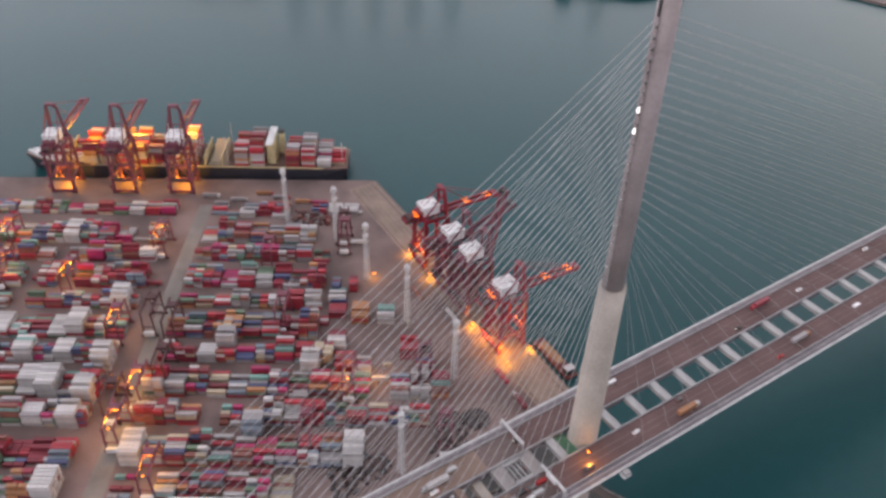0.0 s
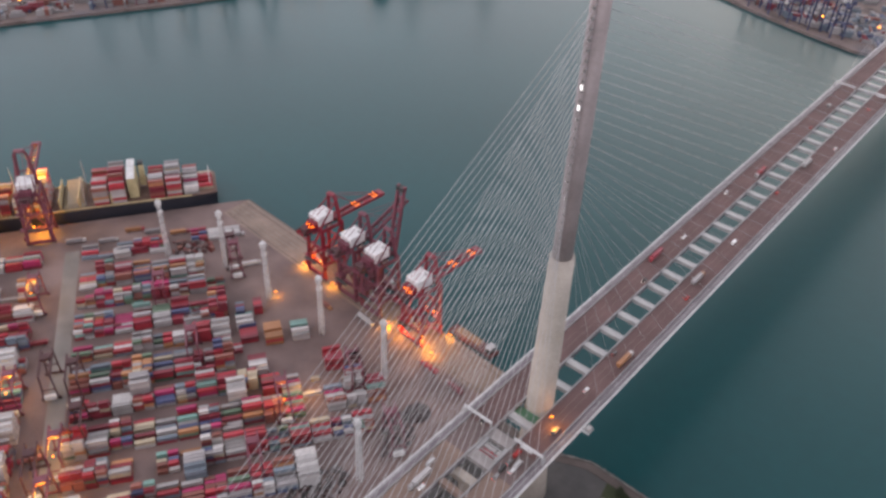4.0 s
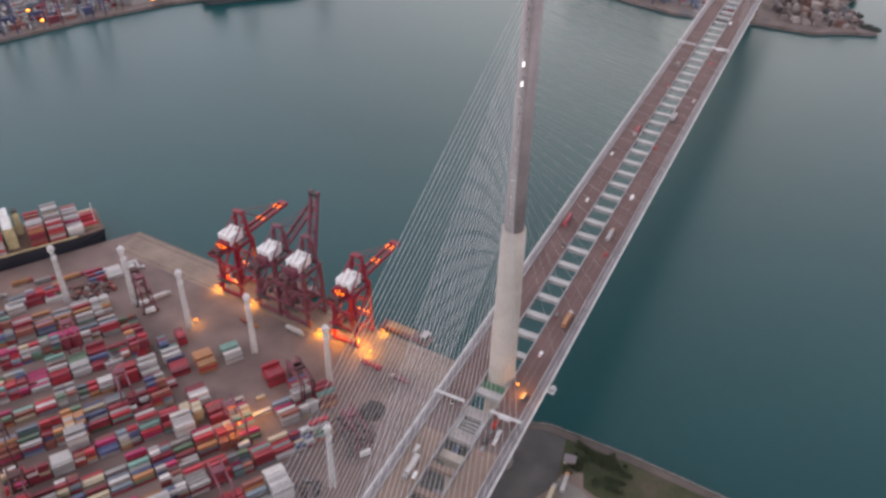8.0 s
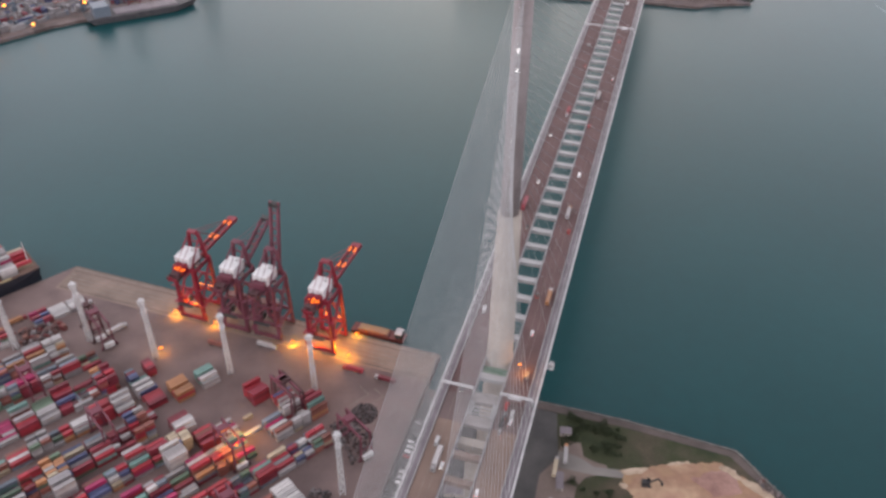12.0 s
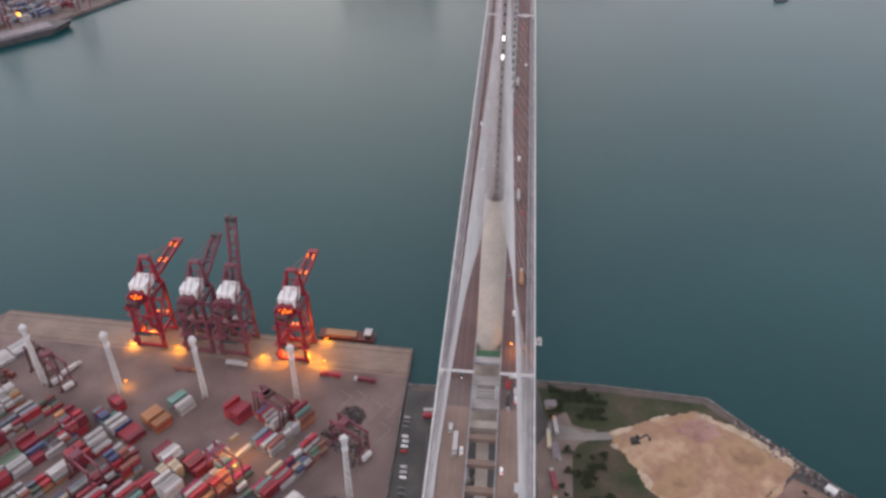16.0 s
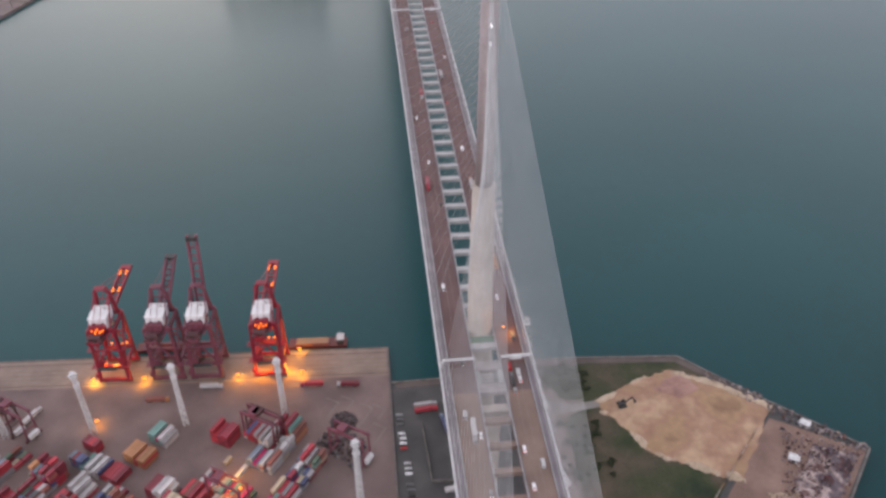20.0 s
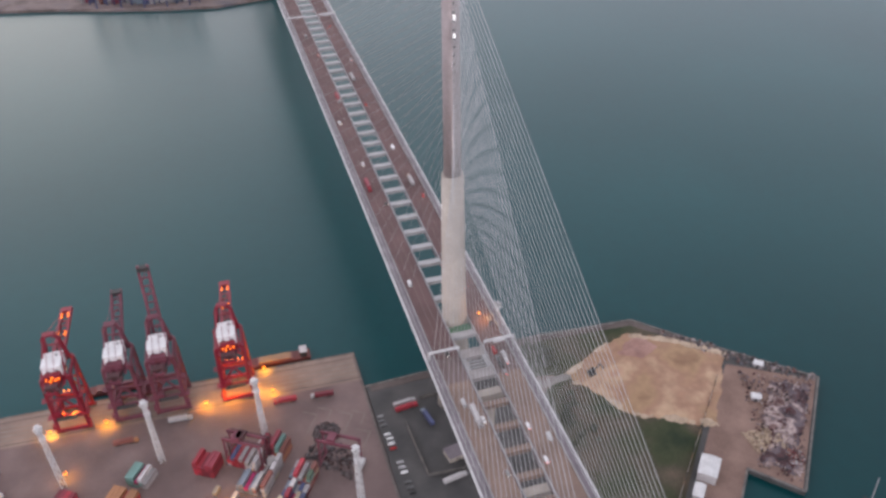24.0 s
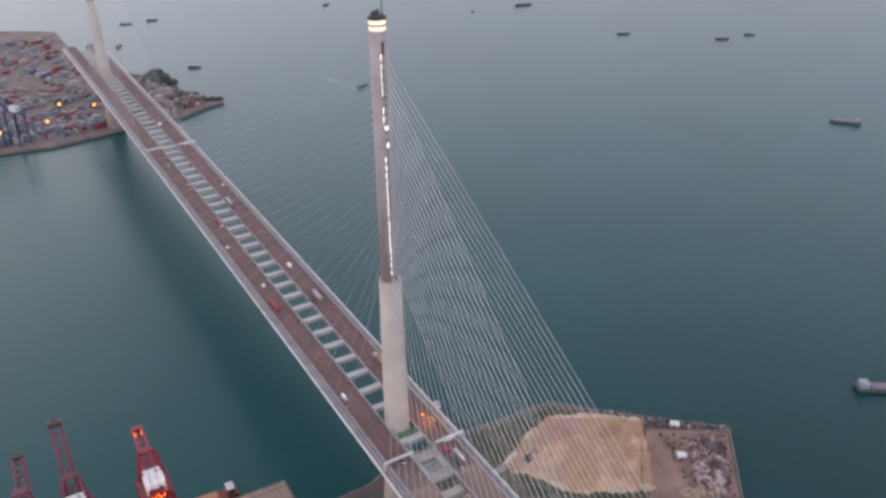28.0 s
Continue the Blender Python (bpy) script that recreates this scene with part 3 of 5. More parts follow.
    for y in (-10, 10):
        part("portal_brace", Shape().beam((-9.1, y, 15), (0, y, 29), 1.0).beam((9.1, y, 15), (0, y, 29), 1.0).beam((-8.6, y * 0.98, 29), (8.6, y * 0.98, 29), 1.2), paint, c)
    for x in (-9.5, 9.5):
        part("leg_platform", Shape().box((x * 1.08, -10, 15.2), (4.4, 5.0, 0.4)), paint, c)
        part("leg_platform", Shape().box((x * 1.08, -10, 30.0), (3.6, 4.4, 0.4)), paint, c)
        part("switch_cabinet", Shape().box((x * 1.1, -11.4, 8.0), (1.6, 2.8, 3.4)), paint, c)
    part("cable_reel", Shape().tube((-11.2, 4, 6.0), (-10.0, 4, 6.0), 2.6, n=16), DARK, c, "dark cable reel beside a leg")
    part("hatch_gear", Shape().box((0, -19.5, BEAM_Z + 2.4), (7.0, 4.2, 2.6)).box((-3.8, -22.5, BEAM_Z + 1.6), (1.8, 2.6, 1.6)).box((3.6, -22.0, BEAM_Z + 1.8), (2.2, 2.4, 2.0)), YARD_DARK, c, "dark hoist gear on the back reach")
    part("engine_deck", Shape().box((0, -13.5, BEAM_Z - 0.2), (13.0, 5.5, 0.6)), paint, c)
    part("electric_room", Shape().box((0, -10.8, BEAM_Z + 3.0), (9.4, 5.0, 5.6)), paint, c, "red electrical room behind the house")
    part("walkway", Shape().box((-4.4, -6, BEAM_Z + 0.2), (1.2, 34, 0.3)).box((4.4, -6, BEAM_Z + 0.2), (1.2, 34, 0.3)), DARK, c)
    part("trolley", Shape().box((0, -16, BEAM_Z - 1.4), (6.0, 5.0, 1.4)), DARK, c)
    part("spreader", Shape().box((0, -16, 18.0), (12.2, 2.4, 0.8)).tube((-2, -16, 18), (-2, -16, BEAM_Z - 2), 0.12, n=4).tube((2, -16, 18), (2, -16, BEAM_Z - 2), 0.12, n=4), DARK, c)
    part("operator_cab", Shape().box((3.6, 2.0, BEAM_Z - 3.0), (2.4, 3.2, 2.6)), WHITE, c)
    part("stairway", Shape().beam((9.4, -9.6, 3), (8.6, -7.0, 14), 0.8).beam((8.6, -7.0, 14), (8.8, -9.2, 26), 0.8).beam((8.8, -9.2, 26), (8.3, -7.2, 38), 0.8).beam((8.3, -7.2, 38), (8.2, -9.2, BEAM_Z), 0.8), paint, c)
    part("control_room", Shape().box((-5.5, -10.5, 17.0), (5.0, 4.0, 4.0)), paint, c)
    if lit:
        lamps = [(x, -13.7, BEAM_Z + z) for x, z in ((-3.4, 3.4), (-1.4, 2.4), (1.4, 2.4), (3.4, 3.4), (-2.0, 0.6), (2.0, 0.6), (0.0, 4.6))] + [(x, 10.9, 16.4) for x in (-5.0, -2.0, 2.0, 5.0)]
        if boom < 20 and boom_lamps:
            lamps += [on(s, x, 1.5) for s in (0.37, 0.43, 0.78, 0.84) for x in (-2.0, 2.0)]
        for p in lamps:
            part("flood_lamp", Shape().box(p, (0.8, 0.8, 0.7)), CRANE_LAMP, c, "lit amber floodlight")
    return c


qd = (QUAY_N[1] - QUAY_N[0]).normalized()
quay_turn = math.degrees(math.atan2(qd.y, qd.x))


def on_quay(x, back):
    """Pose by the north quay: at that x, so many metres behind the face."""
    y = QUAY_N[0].y + (x - QUAY_N[0].x) * qd.y / qd.x - back
    return pose(x, y, G, 0, 0, quay_turn)


for x, boom, lit, paint, words in ((-235.5, 0, True, RED, "red quay crane with lowered boom and lit floodlights"),
                                  (-200, 22, False, RED_OLD, "faded red quay crane with its boom half raised"),
                                  (-174.5, 80, False, RED_OLD, "faded red quay crane with its boom raised upright"),
                                  (-132.5, 0, True, RED, "red quay crane with lowered boom and lit floodlights")):
    quay_crane(on_quay(x, 13), words, boom, paint, lit, reach={22: 40.0, 80: 52.0}.get(boom, 46.0))
for a in (-252, -200, -152):
    quay_crane(yard(a, 13.5, G), "red quay crane loading the container ship", 0, RED_OLD, False, "cranes of the ship quay", 62.0, 30.0)

# ---------------------------------------------------------------- light masts
def light_mast(x, y, h=49.0):
    m = thing("light_mast", pose(x, y, G, 0, 0, 20), "tall white lattice light mast with a lamp head", "light mast", "light masts of the terminal")
    s = Shape()
    w0, w1 = 1.5, 0.9
    for dx, dy in ((-1, -1), (1, -1), (1, 1), (-1, 1)):
        s.beam((dx * w0, dy * w0, 0), (dx * w1, dy * w1, h), 0.5)
    part("mast_leg_frame", s, WHITE, m)
    lace = Shape()
    n = 14
    for i in range(n):
        z0, z1 = h * i / n, h * (i + 1) / n
        k0, k1 = w0 + (w1 - w0) * i / n, w0 + (w1 - w0) * (i + 1) / n
        for (ax, ay), (bx, by) in (((-1, -1), (1, -1)), ((1, -1), (1, 1)), ((1, 1), (-1, 1)), ((-1, 1), (-1, -1))):
            if i % 2:
                ax, ay, bx, by = bx, by, ax, ay
            lace.beam((ax * k0, ay * k0, z0), (bx * k1, by * k1, z1), 0.34)
    part("lattice", lace, WHITE, m)
    part("ladder_duct", Shape().box((0, 0, h / 2), (0.6, 0.6, h)), WHITE, m)
    head = part("lamp_platform", Shape().box((0, 0, h + 0.2), (3.8, 3.8, 0.6)).box((0, 0, h + 3.2), (3.2, 3.2, 0.5)).tube((0, 0, h), (0, 0, h + 5), 0.5), WHITE, m)
    part("lower_platform", Shape().box((0, 0, h - 7.0), (3.4, 3.4, 0.5)).box((1.2, 0, h - 6.0), (1.4, 2.6, 1.6)), WHITE, m)
    for dx, dy in ((-1.8, 0), (1.8, 0), (0, -1.8), (0, 1.8)):
        part("lamp_box", Shape().box((dx, dy, h + 1.7), (1.4, 1.4, 1.5)), WHITE, head)


for x, y in ((-342, -4.5), (-297, 16.5), (-243, 13), (-186, 12.5), (-123, 9), (-79, -60)):
    light_mast(x, y)

# ---------------------------------------------------------------- the container ship
SHIP_L, SHIP_B = 286, 38
ship = thing("container_ship", yard(-154, -23.5, 0), "large container ship with dark hull moored at the quay", "container ship")
def hull_ring(z, f):
    """Outline of the hull at a height; the bow lies towards -x."""
    h, w = SHIP_L / 2, SHIP_B / 2
    return [(-h - f * 6, 0), (-h + 14 - f * 3, -w * (0.35 + 0.2 * f)), (-h + 34, -w * (0.78 + 0.12 * f)), (-h + 60, -w), (h - 22, -w), (h - 1 + f, -w * (0.75 + 0.15 * f)),
            (h - 1 + f, w * (0.75 + 0.15 * f)), (h - 22, w), (-h + 60, w), (-h + 34, w * (0.78 + 0.12 * f)), (-h + 14 - f * 3, w * (0.35 + 0.2 * f))]
def hull(levels):
    s, n = Shape(), 11
    for z, f in levels:
        s.v += [(x, y, z) for x, y in hull_ring(z, f)]
    for k in range(len(levels) - 1):
        s.f += [(k * n + i, k * n + (i + 1) % n, (k + 1) * n + (i + 1) % n, (k + 1) * n + i) for i in range(n)]
    s.f += [tuple(range(n))[::-1], tuple(range((len(levels) - 1) * n, len(levels) * n))]
    return s
part("hull", hull([(-2, 0.0), (6, 0.4), (13, 1.0)]), HULL, ship, "dark blue-black hull")
part("main_deck", hull([(13, 1.0), (13.6, 1.0)]), material("ship_deck_paint", [(0.12, 0.07, 0.055), (0.17, 0.11, 0.085)], 0.8, 0, 0.1, 1.0, 0.05), ship, "dull red-brown main deck")
for s_ in (-1, 1):
    part("bulwark", Shape().beam((-84, s_ * 18.8, 14.3), (122, s_ * 18.8, 14.3), 0.4, 1.3), BUFF, ship)
part("forecastle", Shape().slab([(-146, 0), (-132, -9), (-112, -16), (-112, 16), (-132, 9)], 14.2, 17.0), WHITE, ship, "pale forecastle deck")
house = part("deckhouse", Shape().box((75, -1, 23), (8, 20, 19)).box((75, -1, 31.6), (7, 14, 5)).box((75, -1, 35), (6, 32, 2.6)), BUFF, ship, "cream deckhouse")
part("bridge_windows", Shape().box((71.9, -1, 35.2), (0.3, 30, 1.3)), GLASS, house)
part("bridge_roof", Shape().box((75, -1, 36.5), (6.4, 33, 0.4)), WHITE, house)
part("radar_mast", Shape().tube((75, 2, 36.6), (75, 2, 43), 0.5, 0.25).box((75, 2, 41), (3.0, 0.5, 0.5)), WHITE, house)
part("funnel", Shape().box((83, 5, 27), (5, 6, 20), taper=0.85), BUFF, ship, "cream funnel")
part("funnel_top", Shape().box((83, 5, 38), (4.4, 5.2, 2.4)), DARK, ship)
for x_, y_ in ((36, 13), (36, -13), (-20, 13)):
    part("deck_light_post", Shape().tube((x_, y_, 14), (x_, y_, 42), 0.35, 0.2, 6), WHITE, ship)
part("hatch_cover", Shape().add([(18, -16, 14), (36, -16, 14), (36, 16, 14), (18, 16, 14), (22, -14, 17), (34, -14, 17), (34, 14, 24), (22, 14, 24)], [(3, 2, 1, 0), (4, 5, 6, 7), (0, 1, 5, 4), (1, 2, 6, 5), (2, 3, 7, 6), (3, 0, 4, 7)]), BOX_MATS["cream"], ship, "stacked cream hatch covers")
part("foremast", Shape().tube((-128, 0, 17), (-128, 0, 33), 0.7, 0.4), WHITE, ship)
part("stern_mast", Shape().tube((138, -10, 14), (138, -10, 36), 0.5, 0.3), WHITE, ship)
for k in range(11):
    x = -98 + k * 15.2 + (10 if k > 9 else 0)
    part("lashing_bridge", Shape().box((x - 7, 0, 19), (1.0, 35, 9)), BUFF, ship)

# ---------------------------------------------------------------- containers
def container_mesh(name, length, mat):
    """A steel box with sunk side panels between its corner posts and rails."""
    s = Shape()
    L, W, H = length / 2, 1.22, 2.6
    e, d = 0.16, 0.07
    s.box((0, 0, H / 2), (2 * (L - d), 2 * (W - d), H - 2 * d))
    for sx in (-1, 1):
        for sy in (-1, 1):
            s.box((sx * (L - e / 2), sy * (W - e / 2), H / 2), (e, e, H))
    for z in (e / 2, H - e / 2):
        for sy in (-1, 1):
            s.box((0, sy * (W - e / 2), z), (2 * L - 2 * e, e, e))
    return s.mesh(name, mat)


BOX40 = {n: container_mesh("container", 12.19, m) for n, m in BOX_MATS.items()}
BOX20 = {n: container_mesh("short_container", 6.06, m) for n, m in BOX_MATS.items()}
rng = random.Random(11)
MIXED = ["red"] * 7 + ["dark_red"] * 10 + ["grey"] * 6 + ["white"] * 4 + ["blue_grey"] * 6 + ["brown"] * 6 + ["orange"] * 3 + ["teal"] * 4 + ["navy"] * 5 + ["magenta"] * 3 + ["green"] * 4 + ["cream"] * 4 + ["pale_grey"] * 6
COVERED = material("covered_container_paint", [PAINTS[n] for n in ("dark_red", "grey", "brown", "navy", "red", "blue_grey", "pale_grey", "dark_red")], 0.6, 0, 0.5, 2.5, 0.03, by="island", spread=0.25)


def container_block(a0, a1, b0, rows, tall, white=0.0, fill=0.92, short=0.5, label="stacked shipping containers in mixed colours in a yard block"):
    """Stacks along the rows from a0 to a1, from b0 across; heights and colours change from bay to bay. Boxes with others on every side are joined."""
    blk = thing("container_block", yard(a0, b0, G), label, "container stack", "container blocks of the yard")
    bays = int((a1 - a0) / 13.2)
    high, plan = {}, {}
    for i in range(bays):
        bare = rng.random() > 0.95
        bay = rng.choice((0.45, 0.65, 0.85, 0.95, 1.05, 1.15, 1.3)) * tall
        pale = rng.random() < white
        plan[i] = (rng.random() < short and not pale, pale, "white" if pale else rng.choice(MIXED), 0.92 if pale else rng.choice((0.1, 0.2, 0.45, 0.7)))
        for r in range(rows):
            n = 0 if bare else int(round(bay * (1.15 if pale else rng.uniform(0.45, 1.2))))
            if rng.random() > fill and not pale:
                n = rng.choice((0, 0, 1, 2))
            high[i, r] = min(n, 6)
    inner = Shape()
    for i in range(bays):
        two, pale, main, loyal = plan[i]
        for r in range(rows):
            if not pale and rng.random() < 0.25:
                main = rng.choice(MIXED)
            n = high[i, r]
            low = min(high.get((i, r - 1), 0), high.get((i, r + 1), 0), high.get((i - 1, r), 0), high.get((i + 1, r), 0))
            for k in range(n):
                for dx in ((-3.25, 3.25) if two else (0,)):
                    x, y = i * 13.2 + 6.5 + dx + rng.uniform(-0.3, 0.3), r * 2.74 + 1.3 + rng.uniform(-0.08, 0.08)
                    hue = main if rng.random() < loyal else rng.choice(MIXED)
                    if k < n - 1 and k < low:
                        inner.box((x, y, k * 2.62 + 1.3), (6.0 if two else 12.1, 2.4, 2.58))
                    else:
                        part("container", (BOX20 if two else BOX40)[hue], None, blk, at=pose(x, y, k * 2.62))
    if inner.v:
        tagged(part("stack_core", inner, COVERED, blk, "containers hidden inside the stack"), kind="stuff")
    return blk


bands = [(54, 5, 2.0), (93, 7, 3.4), (116, 4, 3.4), (147, 7, 3.5), (170, 4, 3.4), (201, 7, 3.6), (224, 5, 3.7), (255, 7, 3.9), (278, 5, 4.0), (309, 7, 3.6), (332, 6, 3.4)]
ROW_END = {54: -40, 93: 4, 116: 28, 147: -14, 170: -14, 201: -12, 224: -2, 255: 88, 278: 80}
for b0, rows, tall in bands:
    mid = b0 + 8
    end = min((-72 + 0.559 * mid) / 0.829, (-86 + 364 - 0.829 * mid) / 0.559)
    container_block(-121, min(end, ROW_END.get(b0, 72)), b0, rows, tall, 0.05)
    container_block({93: -306, 116: -293, 54: -306, 147: -280, 170: -267}.get(b0, -254), -137, b0, rows, tall, 0.3 if 195 < b0 < 290 else 0.08)


def single_stack(x, y, rows, tiers, hues, words, bays=1, short=False):
    """One tidy stack centred on a place; colours run across it in the order given."""
    blk = thing("container_stack", pose(x, y, G, 0, 0, 57.7) @ pose(-6.5 * (bays - 1), -1.37 * (rows - 1), 0), words, "container stack", "container stacks at the row ends", fixed=True)
    for i in range(bays):
        for r in range(rows):
            for k in range(max(1, tiers - rng.choice((0, 0, 0, 1)))):
                hue = hues[min(len(hues) - 1, r * len(hues) // rows)] if rng.random() < 0.75 else rng.choice(hues)
                part("container", (BOX20 if short else BOX40)[hue], None, blk, at=pose(i * (6.5 if short else 13.0), r * 2.72, k * 2.62))


single_stack(-160, -8, 5, 4, ["dark_red", "red"], "tidy stack of bright red shipping containers")
single_stack(-139, -8, 6, 3, ["dark_red", "pale_grey", "red", "navy", "blue_grey"], "stack of red, white and blue containers under a gantry crane")
single_stack(-199, -4, 5, 3, ["pale_grey", "magenta", "teal", "teal"], "stack of pink and sea-green containers by the quay apron")
single_stack(-210, -19, 6, 3, ["orange", "red", "orange", "orange"], "stack of orange and red containers by the quay apron")
single_stack(-241, -8, 4, 3, ["red", "dark_red"], "short stack of red containers at a row end", 1, True)
single_stack(-236, -24, 5, 3, ["white", "pale_grey", "grey", "teal"], "stack of pale grey containers at a row end")
single_stack(-224, -30, 6, 2, ["dark_red", "pale_grey", "red", "navy"], "low stack of dull red and white containers at a row end")
single_stack(-246, -20, 4, 3, ["navy", "dark_red", "blue_grey"], "stack of dark blue and red containers at a row end", 1, True)
single_stack(-192, -47, 6, 4, ["white", "pale_grey", "dark_red"], "tall stack of pale grey containers at a row end")
single_stack(-157, -27, 1, 1, ["cream"], "single cream container standing alone on the paving", 1, True)
single_stack(-172, -52, 5, 3, ["dark_red", "brown", "red"], "stack of dull red containers by a gantry crane")
single_stack(-151, -126, 5, 5, ["blue_grey", "grey", "pale_grey"], "tall stack of grey-blue containers")
single_stack(-182, -72, 5, 5, ["pale_grey", "white"], "tall stack of pale containers")
single_stack(-230, -112, 4, 6, ["pale_grey", "grey"], "very tall stack of pale grey containers")
single_stack(-258, -30, 4, 2, ["red", "pale_grey", "dark_red"], "low stack of red and pale containers at a row end", 1, True)
single_stack(-218, -44, 3, 1, ["dark_red", "pale_grey", "red"], "single layer of red and white containers at a row end", 1, True)
single_stack(-162, -44, 5, 3, ["pale_grey", "magenta", "red"], "stack of pink and white containers by a gantry crane")
single_stack(-268, -46, 5, 2, ["pale_grey", "blue_grey", "green"], "low stack of grey-green containers at a row end")
for x, y, tiers in ((-258, -188, 6), (-233, -206, 6), (-311, -160, 6), (-219, -219, 5), (-262, -232, 5)):
    single_stack(x, y, 5, tiers, ["white", "white", "pale_grey"], "very tall stack of white empty containers by the yard road")

# boxes on the ship's deck: the bays nearest the quay as single boxes, the rest joined
SHIP_BOXES = material("ship_container_paint", [PAINTS[n] for n in ("red", "pale_grey", "dark_red", "cream", "brown", "grey", "white", "red", "orange", "magenta", "pale_grey")], 0.6, 0, 0.5, 2.5, 0.03, by="island", spread=0.25)
inner = Shape()


def ship_bay(x, tiers, width, hues, base=13.7):
    for j in range(width):
        y = (j - (width - 1) / 2) * 2.5
        n = max(0, tiers + rng.choice((0, 0, 0, -1, -1, -2)) - (1 if j < 3 and rng.random() < 0.4 else 0))
        for k in range(n):
            if k >= n - 1 or (j == 0 and k > n - 4):
                part("deck_container", BOX40[rng.choice(hues)], None, ship, at=pose(x, y, base + k * 2.62))
            else:
                inner.box((x, y, base + k * 2.62 + 1.29), (12.15, 2.42, 2.56))


WARM = ["orange", "cream", "red", "brown", "pale_grey", "dark_red", "orange", "red"]
COLD = ["pale_grey", "white", "dark_red", "red", "grey", "brown", "red", "white", "pale_grey"]
for x, tiers, width, hues in ((-126, 3, 7, WARM), (-112, 5, 9, COLD), (-98, 3, 11, COLD), (-84, 8, 13, WARM), (-70, 7, 13, WARM), (-56, 8, 13, WARM), (-41, 8, 13, WARM), (-27, 6, 13, WARM), (-12, 6, 13, COLD), (3, 9, 13, WARM),
                              (49, 7, 13, COLD), (63, 9, 13, COLD), (94, 6, 13, COLD), (108, 7, 13, COLD), (122, 4, 13, COLD), (134, 3, 9, WARM)):
    ship_bay(x, tiers, width, hues)
ob_inner = part("lower_deck_cargo", inner, SHIP_BOXES, ship, "containers packed below the top tiers")
tagged(ob_inner, kind="stuff")

# low spare stock near the ship quay
container_block(-38, 12, 52, 5, 1.3, 0.25, 0.5, 0.6)
container_block(-110, -45, 58, 3, 1.2, 0.3, 0.45, 0.6)

# roads of the yard
road = Shape().slab([spot(-134, 40), spot(-123, 40), spot(-124, 420), spot(-136, 420)], G - 0.5, G + 0.02)
tagged(part("yard_road", road, TRACK), "pale worn concrete road between container blocks", "road", kind="structure")

# ---------------------------------------------------------------- yard gantry cranes
def yard_crane(at, label, lit=True, paint=RED_OLD, fixed=False):
    c = thing("yard_gantry_crane", at, label, "gantry crane", "gantry cranes of the yard", fixed=fixed)
    H, S = 21.0, 23.5
    for y in (-S / 2, S / 2):
        for x in (-4.2, 4.2):
            part("leg", Shape().beam((x, y, 1.2), (x * 0.8, y, H), 0.9), paint, c)
        part("sill_beam", Shape().beam((-6, y, 1.5), (6, y, 1.5), 1.0, 1.2), paint, c)
        for x in (-5, 5):
            part("wheel", Shape().tube((x, y - 0.4, 0.8), (x, y + 0.4, 0.8), 0.8, n=12), TYRE, c)
        part("leg_brace", Shape().beam((-4, y, 9), (4, y, 9), 0.6), paint, c)
    for x in (-3.4, 3.4):
        part("main_girder", Shape().beam((x, -S / 2 - 1, H + 0.6), (x, S / 2 + 1, H + 0.6), 1.1, 1.7), paint, c)
    part("trolley", Shape().box((0, 4, H + 2.0), (6.4, 5.0, 2.2)), paint, c)
    part("operator_cab", Shape().box((0, 6.5, H - 2.2), (2.0, 2.4, 2.4)), WHITE, c)
    part("power_house", Shape().box((0, -S / 2 - 1.6, 4.0), (7.0, 2.2, 3.2)), WHITE, c)
    if lit:
        for p in ((-3.4, -6, H - 0.6), (3.4, 6, H - 0.6), (0, -S / 2 + 1, H - 0.4), (-3.4, 2, H - 0.6), (3.4, -3, H - 0.6)):
            part("flood_lamp", Shape().box(p, (0.9, 0.9, 0.5)), AMBER, c, "lit amber floodlight")


for x, y in ((-152, -58), (-215, -176), (-190, -197), (-281, -171), (-349, -186), (-360, -114), (-428, -212), (-384, -226), (-146, -190)):
    yard_crane(pose(x, y, G, 0, 0, 57.7), "red rubber-tyred gantry crane with lit lamps over container stacks", fixed=True)
for x, y in ((-289, 20), (-83, -26), (-136, -6), (-235, -60), (-300, -40), (-130, -95)):
    yard_crane(pose(x, y, G, 0, 0, 56), "dark red rubber-tyred gantry crane over container stacks", False)
for a, b in ((-132, 188), (-134.5, 266), (-116, 196), (-112, 236), (-8, 84), (59, 238)):
    yard_crane(yard(a, b, G), "grimy dark rubber-tyred gantry crane crossing the yard road", False, YARD_DARK)
# ---------------------------------------------------------------- sand, grass and shore
def inside(outline, x, y):
    c, j = False, len(outline) - 1
    for i in range(len(outline)):
        (xi, yi), (xj, yj) = outline[i], outline[j]
        if (yi > y) != (yj > y) and x < (xj - xi) * (y - yi) / (yj - yi) + xi:
            c = not c
        j = i
    return c


def edge_gap(outline, x, y):
    best, p = 1e9, Vector((x, y, 0))
    for i in range(len(outline)):
        a, b = Vector((*outline[i], 0)), Vector((*outline[i - 1], 0))
        t = max(0, min(1, (p - a).dot(b - a) / max(1e-6, (b - a).length_squared)))
        best = min(best, (p - a - (b - a) * t).length)
    return best


